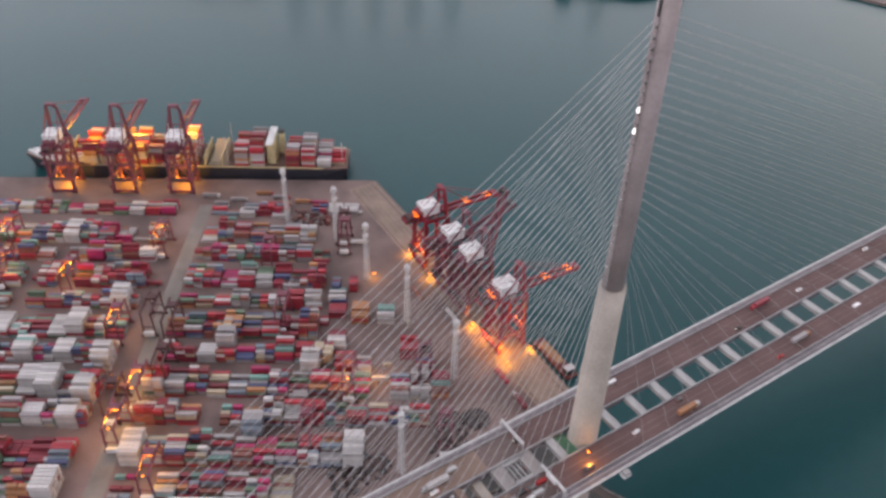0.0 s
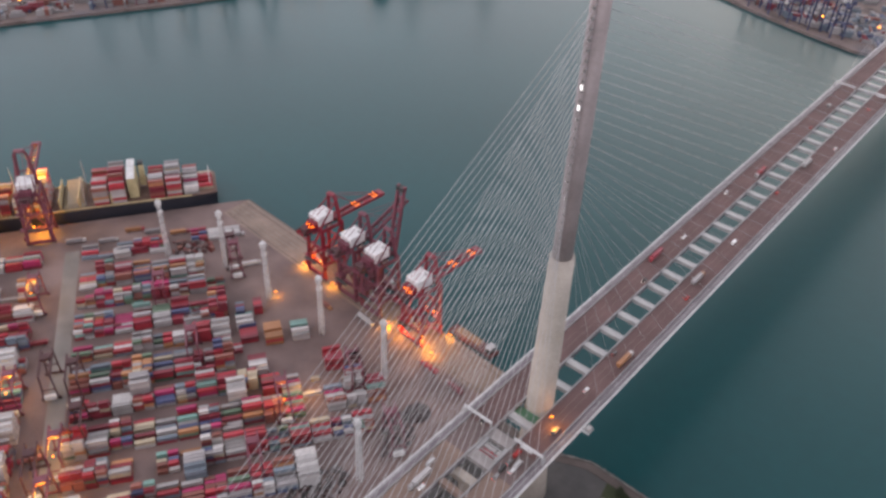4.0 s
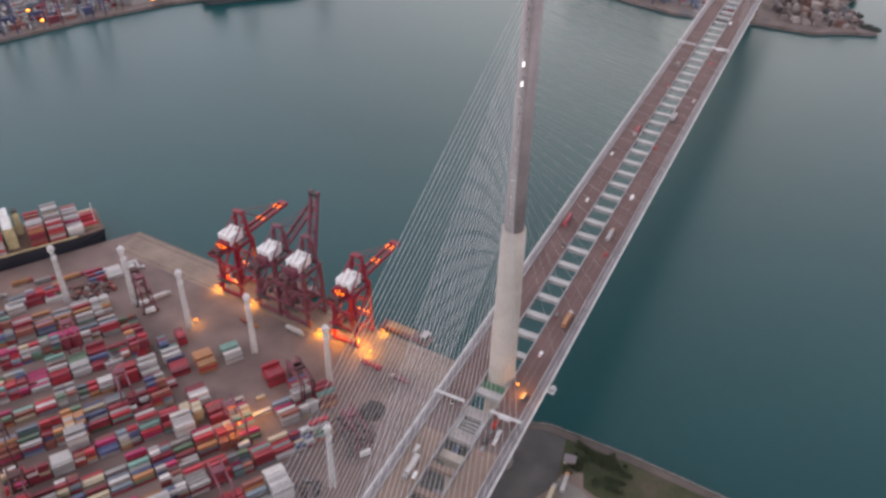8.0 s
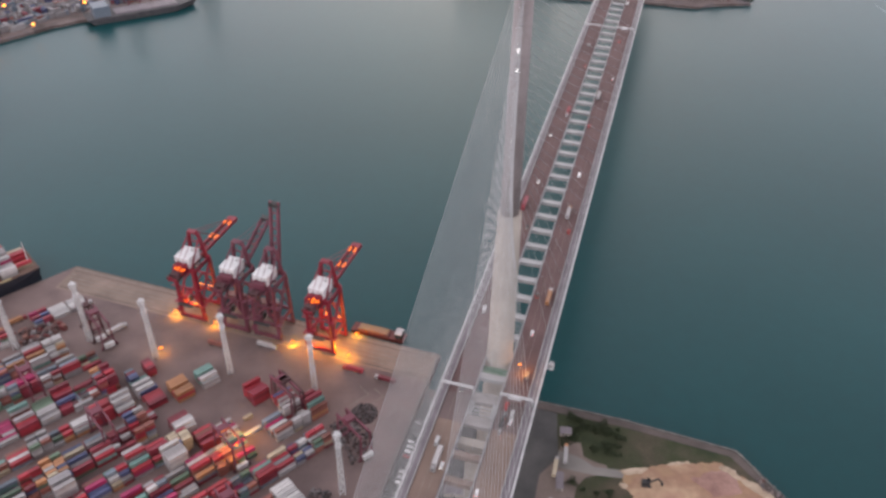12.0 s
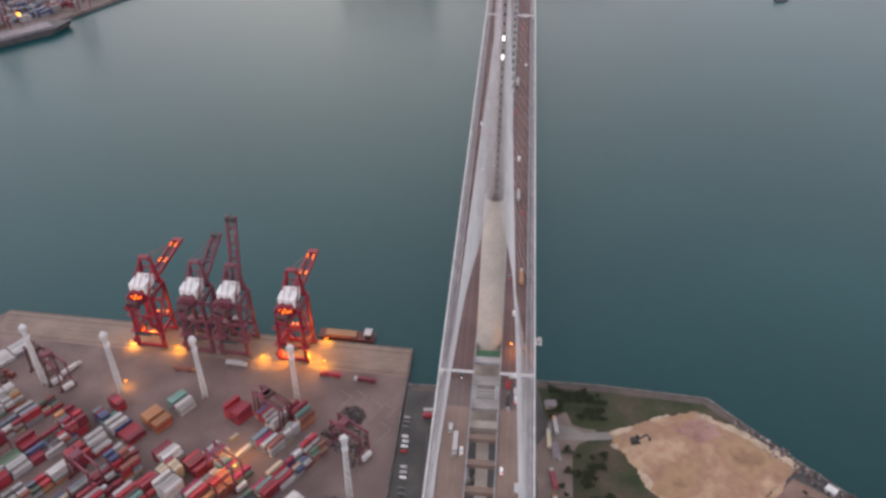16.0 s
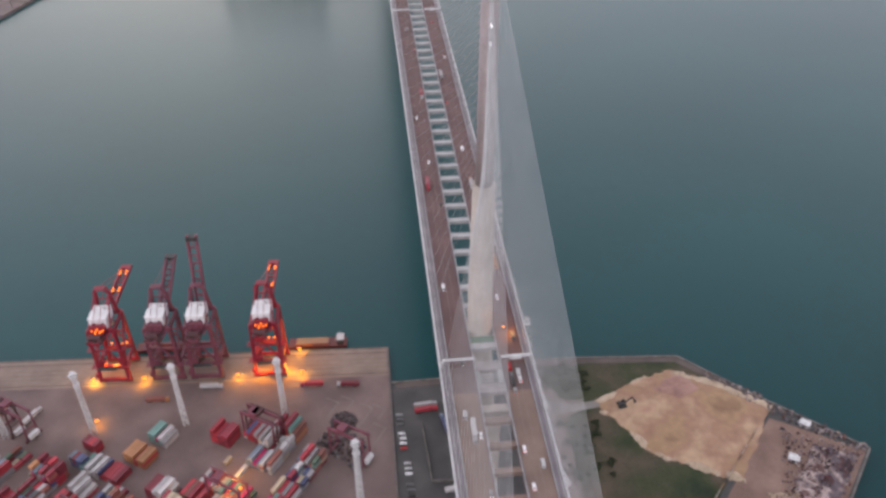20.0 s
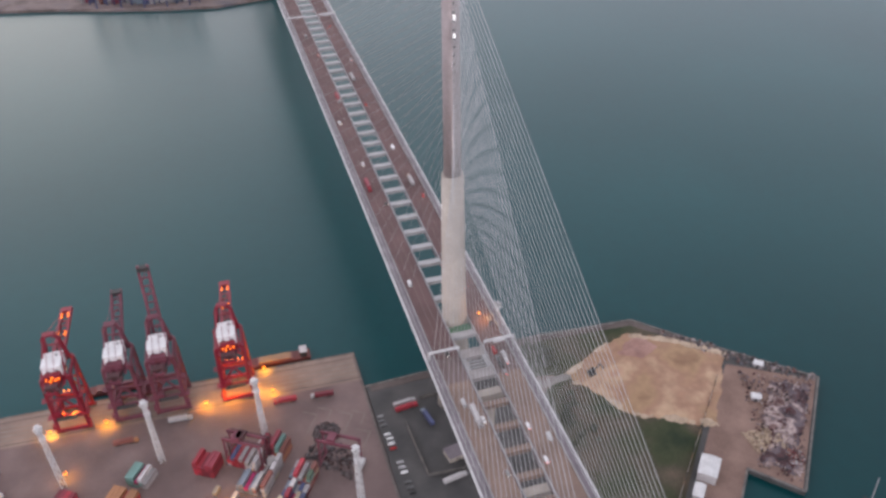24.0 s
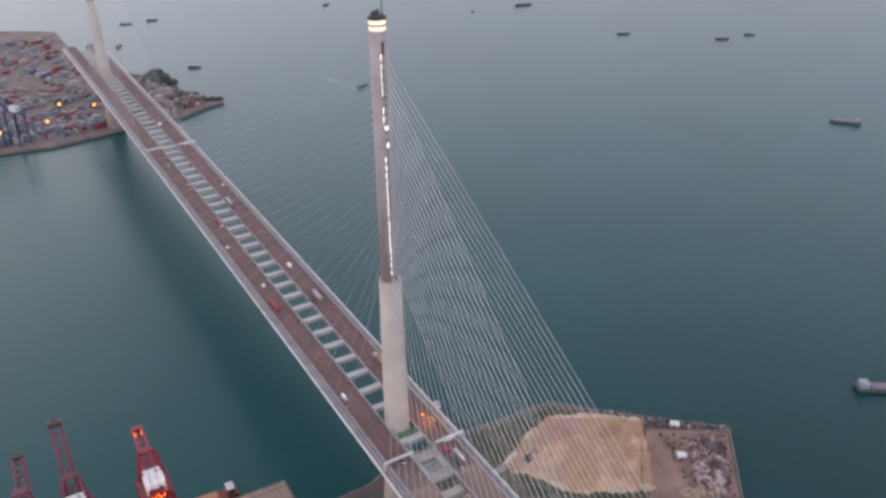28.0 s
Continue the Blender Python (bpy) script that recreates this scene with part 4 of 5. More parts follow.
def mound(name, outline, height, mat, label, category, step=2.5, seed=3, rough=0.35, slope=8.0):
    """A low heap inside an outline, uneven on top and ragged at its foot."""
    base = G - 0.2
    x0, x1 = min(p[0] for p in outline) - 6, max(p[0] for p in outline) + 6
    y0, y1 = min(p[1] for p in outline) - 6, max(p[1] for p in outline) + 6
    nx, ny = int((x1 - x0) / step), int((y1 - y0) / step)
    s = Shape()
    for j in range(ny + 1):
        for i in range(nx + 1):
            x, y = x0 + i * step, y0 + j * step
            d = edge_gap(outline, x, y) * (1 if inside(outline, x, y) else -1)
            d += 3.0 * noise.noise(Vector((x * 0.08, y * 0.08, seed))) + 1.5 * noise.noise(Vector((x * 0.3, y * 0.3, seed)))
            k = max(0.0, min(1.0, d / slope))
            n = noise.noise(Vector((x * 0.05 + seed, y * 0.05, 0))) + 0.6 * noise.noise(Vector((x * 0.21, y * 0.21 + seed, 2)))
            s.v.append((x, y, base - 0.3 + (0.5 + k * height * (1 + rough * n) if d > 0 else -0.4)))
    for j in range(ny):
        for i in range(nx):
            q = j * (nx + 1) + i
            if max(s.v[t][2] for t in (q, q + 1, q + nx + 1, q + nx + 2)) > base - 0.2:
                s.f.append((q, q + 1, q + nx + 2, q + nx + 1))
    me = s.mesh(name, mat)
    for p in me.polygons:
        p.use_smooth = True
    return tagged(part(name, me, mat), label, category, kind="structure")


grass_area = [(30, 37), (70, 35), (134, 27), (168, -8), (160, -42), (92, -117), (50, -190), (36, -60), (36, -16), (56, -12), (56, -1), (36, 2)]
slab_thing("ground_grass", grass_area, G - 1, G - 0.1, GRASS, "rough dark green grass on made ground", "grass")
sand_edge = [(74, -5), (96, 9), (110, 15), (130, 19), (158, 0), (182, -21), (160, -50), (141, -73), (118, -62), (101, -52), (86, -32)]
mound("sand_fill", sand_edge, 1.8, SAND, "broad yellow sand fill with tyre-worn surface", "sand")
SITE_ROAD = [(28, -17), (36, -3), (37, 12), (48, 13), (51, 3), (58, 0.5), (65, 0), (66, -6), (54, -12), (50, -20), (49, -40), (46, -120), (31, -120)]
slab_thing("pavement_path", [(36, -9), (58, -9), (76, -7), (76, -1), (58, -3), (48, 2), (36, 4)], G - 0.6, G + 0.02, TRACK, "pale concrete access path towards the sand", "path")
scrap_ground = [(176, -30), (222, -62), (160, -131), (140, -107), (116, -133), (84, -150), (96, -118)]
slab_thing("ground_scrap_yard", scrap_ground, G - 1, G - 0.05, material("bare_brown_earth", [(0.155, 0.098, 0.078), (0.215, 0.142, 0.115)], 0.95, 0, 0.05, 0.8, 0.2), "bare brown earth of a scrap yard", "ground")

mound("pink_gravel_heap", [(108, 2), (118, 10), (130, 15), (141, 7), (145, -2), (136, -9), (125, -12), (113, -6)], 3.6, PINK_SAND, "pinkish gravel heap spread on the sand fill", "gravel heap", 2.0, 6, 0.5, 7.0)
for pale_edge in ([(128, 20), (158, 3), (184, -20), (178, -25), (154, -3), (126, 13)], [(100, -53), (119, -63), (142, -75), (141, -68), (120, -57), (102, -47)], [(84, -30), (100, -52), (104, -49), (90, -28)],
                  [(66, -3), (84, 3), (100, 12), (112, 17), (114, 13), (100, 7), (84, -2), (66, -6)], [(70, -9), (90, -13), (90, -16), (72, -13)]):
    mound("sand_berm", pale_edge, 1.5, PALE_SAND, "pale dry sand berm along the fill", "sand", 1.6, 4, 0.7, 4.0)

pick = random.Random(5)


def litter(name, outline, count, size, mat, label, category, heap=2.0):
    """Many odd pieces strewn inside an outline."""
    s = Shape()
    x0, x1 = min(p[0] for p in outline), max(p[0] for p in outline)
    y0, y1 = min(p[1] for p in outline), max(p[1] for p in outline)
    n = 0
    while n < count:
        x, y = pick.uniform(x0, x1), pick.uniform(y0, y1)
        if not inside(outline, x, y):
            continue
        n += 1
        k = size * pick.uniform(0.4, 1.5)
        h = k * pick.uniform(0.3, 0.9)
        lift = heap * max(0, 0.5 + noise.noise(Vector((x * 0.07, y * 0.07, 4)))) * min(1, edge_gap(outline, x, y) / 8)
        s.box((x, y, G - 0.1 + lift + h / 2 - 0.2), (k, k * pick.uniform(0.4, 1.0), h + 0.4), pick.uniform(0, 180), pick.uniform(0.5, 1.0))
    return tagged(part(name, s, mat), label, category, kind="stuff")


mound("scrap_heap", [(196, -52), (217, -64), (163, -123), (150, -108), (170, -78)], 2.2, SCRAP_MIX, "rusty grey heaps of scrap metal", "scrap heap", 2.0, 9, 1.2, 6.0)
litter("scrap_pieces", [(180, -36), (220, -63), (161, -128), (146, -108), (166, -72)], 650, 1.0, SCRAP_ODDS, "strewn scrap metal and rubble in many dull colours", "scrap", 4.6)
litter("pale_scrap", [(152, -84), (168, -86), (178, -98), (168, -109), (152, -100)], 620, 1.1, PALE_SAND, "pale pinkish heap of shredded metal", "scrap", 3.0)
litter("rusty_scrap", [(166, -104), (176, -106), (174, -116), (164, -116)], 260, 1.3, RED_JUNK, "rusty red heap of scrap", "scrap", 2.6)
litter("shore_rubble", [(150, 16), (176, -8), (224, -58), (220, -64), (172, -18), (146, 9)], 260, 1.6, JUNK, "rubble and stores along the seawall", "rubble", 0.3)

DUSTY = material("dusty_grey_walkway", [(0.075, 0.06, 0.054), (0.105, 0.085, 0.076)], 0.9, 0, 0.06, 0.8, 0.1)
slab_thing("pavement_site_road", SITE_ROAD, G - 0.7, G + 0.01, material("dusty_site_road", [(0.14, 0.105, 0.09), (0.19, 0.15, 0.13)], 0.9, 0, 0.06, 0.8, 0.1), "dusty brown site road beside the bridge", "road")
inner_edge = [(-50, 25.5), (-5, 25), (17, 34), (69, 32.5), (135, 25.5), (169, -11)]
outer_edge = [(-50, 30.6), (-6, 30.1), (17, 39.5), (70, 37.5), (137.6, 30.1), (173, -8)]
slab_thing("pavement_seawall", inner_edge + outer_edge[::-1], G - 0.7, G + 0.03, DUSTY, "grey concrete walkway along the seawall", "walkway")

# seawall: a low concrete parapet and armour stones at its foot
shore = [(-52.6, 31), (-6, 30.5), (17, 40), (70, 38), (138, 30.5), (173.5, -8.3), (224.8, -61), (160.5, -132.7), (139.4, -108), (115.6, -134), (60, -190)]
for p, q in zip(shore, shore[1:]):
    tagged(part("trim_seawall", Shape().beam((*p, G + 0.1), (*q, G + 0.1), 1.2, 0.9), QUAY_WALL), "low grey concrete seawall parapet", "seawall", kind="structure")
stones = Shape()
for p, q in zip(shore, shore[1:]):
    d = Vector((q[0] - p[0], q[1] - p[1], 0))
    out = Vector((-d.y, d.x, 0)).normalized()
    for i in range(int(d.length / 0.8) if q[0] < 175 and p[1] > -20 else 0):
        for row in range(3):
            c = Vector((*p, 0)) + d * pick.random() + out * (0.8 + row * 1.3 + pick.uniform(-0.4, 0.4))
            k = pick.uniform(0.6, 1.3)
            stones.box((c.x, c.y, 2.9 - row * 1.2), (k, k * 0.8, k * 0.8), pick.uniform(0, 90), pick.uniform(0.5, 0.8))
tagged(part("armour_stones", stones, STONES), "grey armour stones along the seawall", "stones", kind="stuff")

# shrubs beside the bridge
def shrub(x, y, r):
    t = thing("shrub", pose(x, y, G - 0.12), "dark green bushy shrub on rough grass", "shrub", "shrubs by the bridge")
    part("stem", Shape().tube((0, 0, 0), (0.1, 0, r * 0.7), 0.18, 0.08, 6), DARK, t)
    s = Shape()
    for _ in range(int(90 * r)):
        a, e = pick.uniform(0, 6.283), pick.uniform(0, 1)
        d = r * (pick.random() ** 0.4) * (0.75 + 0.35 * math.sin(3 * a + x))
        c = Vector((math.cos(a) * d, math.sin(a) * d, 0.2 + e * r * 0.75 * (1 - 0.5 * d / r)))
        u, w = Vector((pick.gauss(0, 1), pick.gauss(0, 1), pick.gauss(0, 1))).normalized(), Vector((pick.gauss(0, 1), pick.gauss(0, 1), pick.gauss(0, 1))).normalized()
        k = pick.uniform(0.3, 0.6)
        s.add([c - u * k, c + w * k * 0.6, c + u * k, c - w * k * 0.6], [(0, 1, 2, 3)])
    part("crown", s, LEAF, t)


for i in range(70):
    a = pick.random()
    x, y = (pick.uniform(38, 74), pick.uniform(8, 33)) if i < 40 else (pick.uniform(40, 72), pick.uniform(-60, -14))
    shrub(x, y, pick.uniform(1.6, 4.0))

# ---------------------------------------------------------------- vehicles
def car_mesh(kind):
    s = Shape()
    if kind == "car":
        s.box((0, 0, 0.65), (4.3, 1.75, 0.7), taper=0.96).box((-0.25, 0, 1.2), (2.3, 1.55, 0.55), taper=0.8)
    elif kind == "van":
        s.box((0, 0, 1.15), (5.2, 1.95, 1.7), taper=0.95).box((2.7, 0, 0.75), (0.6, 1.9, 0.8))
    return s.mesh(kind + "_body", CARS)


CAR, VAN = car_mesh("car"), car_mesh("van")
CAR_GLASS = Shape().box((-0.25, 0, 1.2), (2.36, 1.4, 0.36), taper=0.86).mesh("window_band", GLASS)
VAN_GLASS = Shape().box((2.35, 0, 1.5), (0.5, 1.7, 0.6)).mesh("windscreen", GLASS)
WHEEL = Shape().tube((0, -0.12, 0), (0, 0.12, 0), 0.34, n=10).mesh("wheel", TYRE)
BIG_WHEEL = Shape().tube((0, -0.18, 0), (0, 0.18, 0), 0.5, n=10).mesh("wheel", TYRE)
HEAD = glow("headlamp", (1.0, 0.93, 0.8), 2)
TAIL = glow("tail_lamp", (1.0, 0.05, 0.02), 2)
HEAD_MESH = Shape().box((2.16, 0.6, 0.7), (0.1, 0.35, 0.2)).box((2.16, -0.6, 0.7), (0.1, 0.35, 0.2)).mesh("headlamps", HEAD)
TAIL_MESH = Shape().box((-2.16, 0.6, 0.75), (0.1, 0.3, 0.2)).box((-2.16, -0.6, 0.75), (0.1, 0.3, 0.2)).mesh("tail_lamps", TAIL)


def car(at, where, lit=True, van=False):
    t = thing("van" if van else "car", at, ("boxy light van " if van else "small passenger car ") + where, "van" if van else "car", "vehicles " + where.split(" ")[0] + " the " + where.split(" ")[-1], fixed=where == "on the bridge deck")
    b = part("body", VAN if van else CAR, None, t)
    part("window_band", VAN_GLASS if van else CAR_GLASS, None, b)
    for x in (-1.35, 1.35):
        for y in (-0.82, 0.82):
            part("wheel", WHEEL, None, t, at=pose(x, y, 0.34))
    if lit:
        part("headlamps", HEAD_MESH, None, b)
        part("tail_lamps", TAIL_MESH, None, b)


TRUCK_CAB = {n: Shape().box((0, 0, 1.75), (2.3, 2.4, 2.3), taper=0.95).mesh("cab", BOX_MATS[n]) for n in ("white", "red", "blue_grey", "orange")}
CHASSIS = Shape().box((-6.6, 0, 0.95), (13.6, 1.6, 0.35)).mesh("chassis", DARK)


def lorry(at, where, cab="white", load="white", box=True):
    t = thing("lorry", at, "container lorry with a " + load.replace("_", " ") + " box " + where if box else "lorry tractor " + where, "lorry", "lorries", fixed=where == "on the bridge deck")
    c = part("cab", TRUCK_CAB[cab], None, t)
    part("windscreen", Shape().box((1.1, 0, 2.2), (0.12, 2.0, 0.8)), GLASS, c)
    part("chassis", CHASSIS, None, t)
    for x in (0.4, -3.0, -10.5, -12.0):
        for y in (-1.05, 1.05):
            part("wheel", BIG_WHEEL, None, t, at=pose(x, y, 0.5))
    if box:
        part("container", BOX40[load], None, t, at=pose(-7.8, 0, 1.14))


def on_deck(x, y, north=True):
    slope = math.degrees(math.atan((deck_z(y + 1) - deck_z(y - 1)) / 2))
    return pose(x, y, deck_z(y) + 0.0, 0, -slope if north else slope, 90 if north else -90)


lanes = (10.4, 14.2, 18.2)
for i, y in enumerate((-95, -12, 24, 58, 133, 206, 290, 385, 480, 590)):
    car(on_deck(lanes[i * 2 % 3], y + 5 * math.sin(i * 3.1)), "on the bridge deck", van=i % 4 == 1)
for i, y in enumerate((-120, -36, 42, 126, 188, 268, 402, 462)):
    car(on_deck(-lanes[i % 3], y + 6 * math.sin(i * 2.3), False), "on the bridge deck", van=i % 5 == 2)
for x, y, north, cab, load in ((-13.8, -88, False, "white", "white"), (14.6, 160, True, "orange", "pale_grey"),
                               (18.0, 64, True, "white", "orange"), (-17.8, 150, False, "red", "dark_red"), (-10.8, 300, False, "white", "red"), (10.6, 352, True, "white", "white")):
    lorry(on_deck(x, y, north), "on the bridge deck", cab, load)

for i, (x, y) in enumerate(((12.2, -37), (12.4, -43.5), (12.2, -49), (12.6, -55), (16.4, -42), (16.6, -47), (-17, -70), (-10.5, -84), (18, -105), (11, -118), (-14.2, -140))):
    car(on_deck(x, y, x > 0), "on the bridge deck", van=i % 2 == 0)

# car park and walled yard under the bridge
for i in range(17):
    if i in (3, 8, 9, 13):
        continue
    y = 2 - i * 3.9
    car(pose(-50.6 + (2 - y) * 0.028 + pick.uniform(-0.3, 0.3), y, G - 0.25, 0, 0, pick.choice((-4, 176))), "in the car park", False, i % 5 == 3)
for x, y, turn, cab, load in ((-27, 8, 5, "white", "white"), (-27, 4, 5, "red", "red"), (-24, -3, 100, "blue_grey", "navy"), (-16, -58, 8, "white", "white")):
    lorry(pose(x, y, G - 0.25, 0, 0, turn), "parked under the bridge", cab, load)
wall_line = [(-37, -7), (-36, -52), (-14, -54), (-3, -34), (-3, 8), (-22, 9)]
for p, q in zip(wall_line, wall_line[1:]):
    tagged(part("wall_compound", Shape().beam((*p, G + 0.9), (*q, G + 0.9), 0.5, 2.6), QUAY_WALL), "low grey concrete compound wall", "wall", kind="structure")
slab_thing("ground_compound", [(-36.6, -7.3), (-35.7, -51.6), (-14.2, -53.6), (-3.3, -34), (-3.3, 7.6), (-22, 8.6)], G - 1, G - 0.1, ASPHALT, "dark asphalt ground inside the compound wall", "ground")
for x, y, sx, sy, h, words in ((-16, -42, 12, 9, 4.0, "small flat-roofed grey site building"), (38, 18, 7, 5, 3.2, "small flat-roofed grey hut"), (40, -20, 4, 12, 3.0, "pale site cabin beside the road")):
    b = thing("site_building", pose(x, y, G - 0.25, 0, 0, 8), words, "building", "site buildings")
    part("wall_body", Shape().box((0, 0, h / 2), (sx, sy, h)), CONCRETE, b)
    part("roof", Shape().box((0, 0, h + 0.15), (sx + 0.6, sy + 0.6, 0.3)), STEEL_DARK, b)
    part("door", Shape().box((0.5, -sy / 2 - 0.03, 1.05), (1.0, 0.08, 2.1)), DARK, b)
    part("window", Shape().box((-1.2, -sy / 2 - 0.03, 1.7), (1.2, 0.08, 0.9)), GLASS, b)
for i, (x, y) in enumerate(((36, -4), (40, 7), (37, -34), (38, -52))):
    lorry(pose(x, y, G - 0.25, 0, 0, 90 + 4 * i), "parked on the site road", ("white", "orange")[i % 2], ("cream", "white", "dark_red", "pale_grey")[i])

# excavator on the sand
ex = thing("excavator", pose(88, -9.5, G + 1.2, 0, 0, 8) @ Matrix.Scale(1.35, 4), "dark tracked excavator working on the sand fill", "excavator")
for y in (-1.3, 1.3):
    part("track", Shape().box((0, y, 0.2), (4.6, 0.7, 2.0), taper=0.9), DARK, ex)
part("house", Shape().box((-0.4, 0, 1.9), (3.6, 2.6, 1.5), taper=0.95), DARK, ex)
part("cab", Shape().box((0.8, 0.8, 2.7), (1.5, 1.1, 1.6), taper=0.9), GLASS, ex)
part("boom", Shape().beam((1.2, 0, 2.2), (4.6, 0, 5.0), 0.6).beam((4.6, 0, 5.0), (6.6, 0, 2.4), 0.5), DARK, ex)
part("bucket", Shape().box((6.7, 0, 1.8), (1.0, 1.3, 1.1), taper=0.7), DARK, ex)

# scrap yard sheds and fence
for x, y, sx, sy, h, turn, words in ((116, -103, 15, 11, 7, 47, "white-roofed shed beside the scrap yard"), (103, -114, 10, 6, 4, 47, "low white lean-to shed"), (196, -38, 6, 4.5, 3, -42, "white site cabin on the seawall"), (176, -63, 6, 5, 3, -30, "pale site cabin amid scrap")):
    b = thing("shed", pose(x, y, G - 0.06, 0, 0, turn), words, "shed", "sheds of the scrap yard")
    part("wall_body", Shape().box((0, 0, h / 2), (sx, sy, h)), BOX_MATS["pale_grey"], b)
    roof = Shape().add([(-sx / 2 - 0.3, -sy / 2 - 0.3, h), (sx / 2 + 0.3, -sy / 2 - 0.3, h), (sx / 2 + 0.3, 0, h + 1.0), (-sx / 2 - 0.3, 0, h + 1.0), (-sx / 2 - 0.3, sy / 2 + 0.3, h), (sx / 2 + 0.3, sy / 2 + 0.3, h)],
                       [(0, 1, 2, 3), (3, 2, 5, 4), (1, 5, 2), (0, 3, 4), (0, 4, 5, 1)])
    part("roof", roof, WHITE, b, "white pitched roof")
    part("door", Shape().box((0, -sy / 2 - 0.04, h * 0.35), (sx * 0.3, 0.1, h * 0.7)), DARK, b)
fence = thing("boundary_fence", pose(0, 0, G - 0.1), "pale hoarding fence between sand and scrap yard", "fence")
a_, b_ = Vector((172, -40, 0)), Vector((90, -122, 0))
for i in range(22):
    p, q = a_.lerp(b_, i / 22), a_.lerp(b_, (i + 0.94) / 22)
    part("panel", Shape().beam((p.x, p.y, 1.1), (q.x, q.y, 1.1), 0.25, 2.2), (CONCRETE, DARK, SAND, CONCRETE)[i % 4], fence)
    part("post", Shape().box((p.x, p.y, 1.25), (0.3, 0.3, 2.5)), DARK, fence)

# ---------------------------------------------------------------- north quay details
for i, back in enumerate((2.0, 4.5, 8.5, 12.5, 16.5, 20.5, 24.5)):
    p, q = on_quay(-355, back).translation, on_quay(-54, back).translation
    tagged(part("trim_quay_rail", Shape().beam((p.x, p.y, G + 0.01), (q.x, q.y, G + 0.01), 0.7 if i not in (1, 6) else 0.5, 0.05), PALE_LINE if i not in (1, 6) else DARK), "worn pale traffic line along the quay" if i not in (1, 6) else "dark crane rail set in the quay", "quay marking", kind="structure")
band = [on_quay(-357, 0.1).translation, on_quay(-52.2, 0.1).translation, on_quay(-53.2, 27).translation, on_quay(-357, 27).translation]
slab_thing("ground_quay", [(p.x, p.y) for p in band], G - 0.6, G + 0.006, QUAY, "warm grey concrete quay apron", "quay")
q0, q1 = on_quay(-357, -0.2).translation, on_quay(-52, -0.2).translation
tagged(part("trim_quay_edge", Shape().beam((q0.x, q0.y, G + 0.1), (q1.x, q1.y, G + 0.1), 0.9, 0.5), QUAY_WALL), "dark timber-faced quay edge beam", "quay edge", kind="structure")
for i in range(36):
    m = on_quay(-352 + i * 8.4, -0.75)
    f = thing("quay_fender", m @ pose(0, 0, -1.6), "black rubber quay fender", "fender", "fenders of the north quay")
    part("fender_body", Shape().box((0, 0, 0), (1.2, 0.7, 2.6)), TYRE, f)
tagged(part("trim_kerb", Shape().beam((-53.0, 63, G + 0.3), (-57.2, -53, G + 0.3), 0.8, 0.8).beam((-57.2, -53, G + 0.3), (-64, -240, G + 0.3), 0.8, 0.8), QUAY_WALL), "dark concrete edge wall of the terminal", "kerb", kind="structure")
bargeob = thing("barge", pose(-101, 79, 0, 0, 0, quay_turn), "low brown working barge moored at the quay", "barge")
part("hull", Shape().box((0, 0, 0.9), (40, 9, 3.0), taper=1.03), HULL_LOW, bargeob)
part("hold_coaming", Shape().box((-4, 0, 2.9), (24, 7, 1.2)), BOX_MATS["brown"], bargeob)
part("deck_cargo", Shape().box((-4, 0, 3.8), (22, 6, 0.8)), SAND, bargeob)
part("wheelhouse", Shape().box((16, 0, 4.6), (4.5, 6.5, 4.6)), DARK, bargeob)
part("wheelhouse_roof", Shape().box((16, 0, 7.1), (5.2, 7.2, 0.4)), BOX_MATS["pale_grey"], bargeob)
bar2 = thing("barge", pose(-205, 89, 0, 0, 0, quay_turn), "small red workboat moored below the cranes", "barge")
part("hull", Shape().box((0, 0, 0.8), (46, 8, 2.6), taper=1.03), HULL_LOW, bar2)
part("hold_cargo", Shape().box((-2, 0, 2.8), (34, 6, 1.6)), BOX_MATS["brown"], bar2)
part("wheelhouse", Shape().box((19, 0, 4.0), (4, 5.5, 4.2)), BOX_MATS["pale_grey"], bar2)

for x, y, turn, cab, load in ((-166, 41.5, -5, "white", "white"), (-112, 36, 175, "red", "red"), (-88, 33, 172, "white", "dark_red"), (-281, 36, 60, "white", "white"), (-200, 34, -4, "orange", "brown"), (-320, 52, 56, "white", "grey")):
    lorry(pose(x, y, G, 0, 0, turn), "on the quay apron", cab, load)
for a, b in ((-60, 30), (-95, 34), (-40, 36), (-120, 28), (-75, 24)):
    lorry(yard(a, b, G), "on the ship quay", pick.choice(("white", "red")), pick.choice(("grey", "brown", "orange")))

for a, b, L in ((96, 262, 16), (104, 270, 12), (100, 284, 20), (108, 292, 10), (92, 300, 14)):
    tagged(part("trim_bay_marking", Shape().box((0, 0, G + 0.012), (L, 0.5, 0.02)).box((L / 2, 5, G + 0.012), (0.5, 10, 0.02)), PALE_LINE, at=yard(a, b)), "worn white bay marking on the paving", "marking", kind="structure")

lane_rng = random.Random(8)
for b in (142.5, 196, 250, 304):
    for k in range(7):
        a = -260 + 52 * k + lane_rng.uniform(-14, 14)
        if abs(a + 130) > 16 and a < (-60, -10, 60, 30)[int((b - 140) / 50)]:
            lorry(yard(a, b + lane_rng.choice((-2.2, 2.2)), G, lane_rng.choice((0, 180))), "in a yard lane", lane_rng.choice(("white", "red", "blue_grey", "orange")), lane_rng.choice(("grey", "white", "brown", "dark_red", "pale_grey", "navy")))

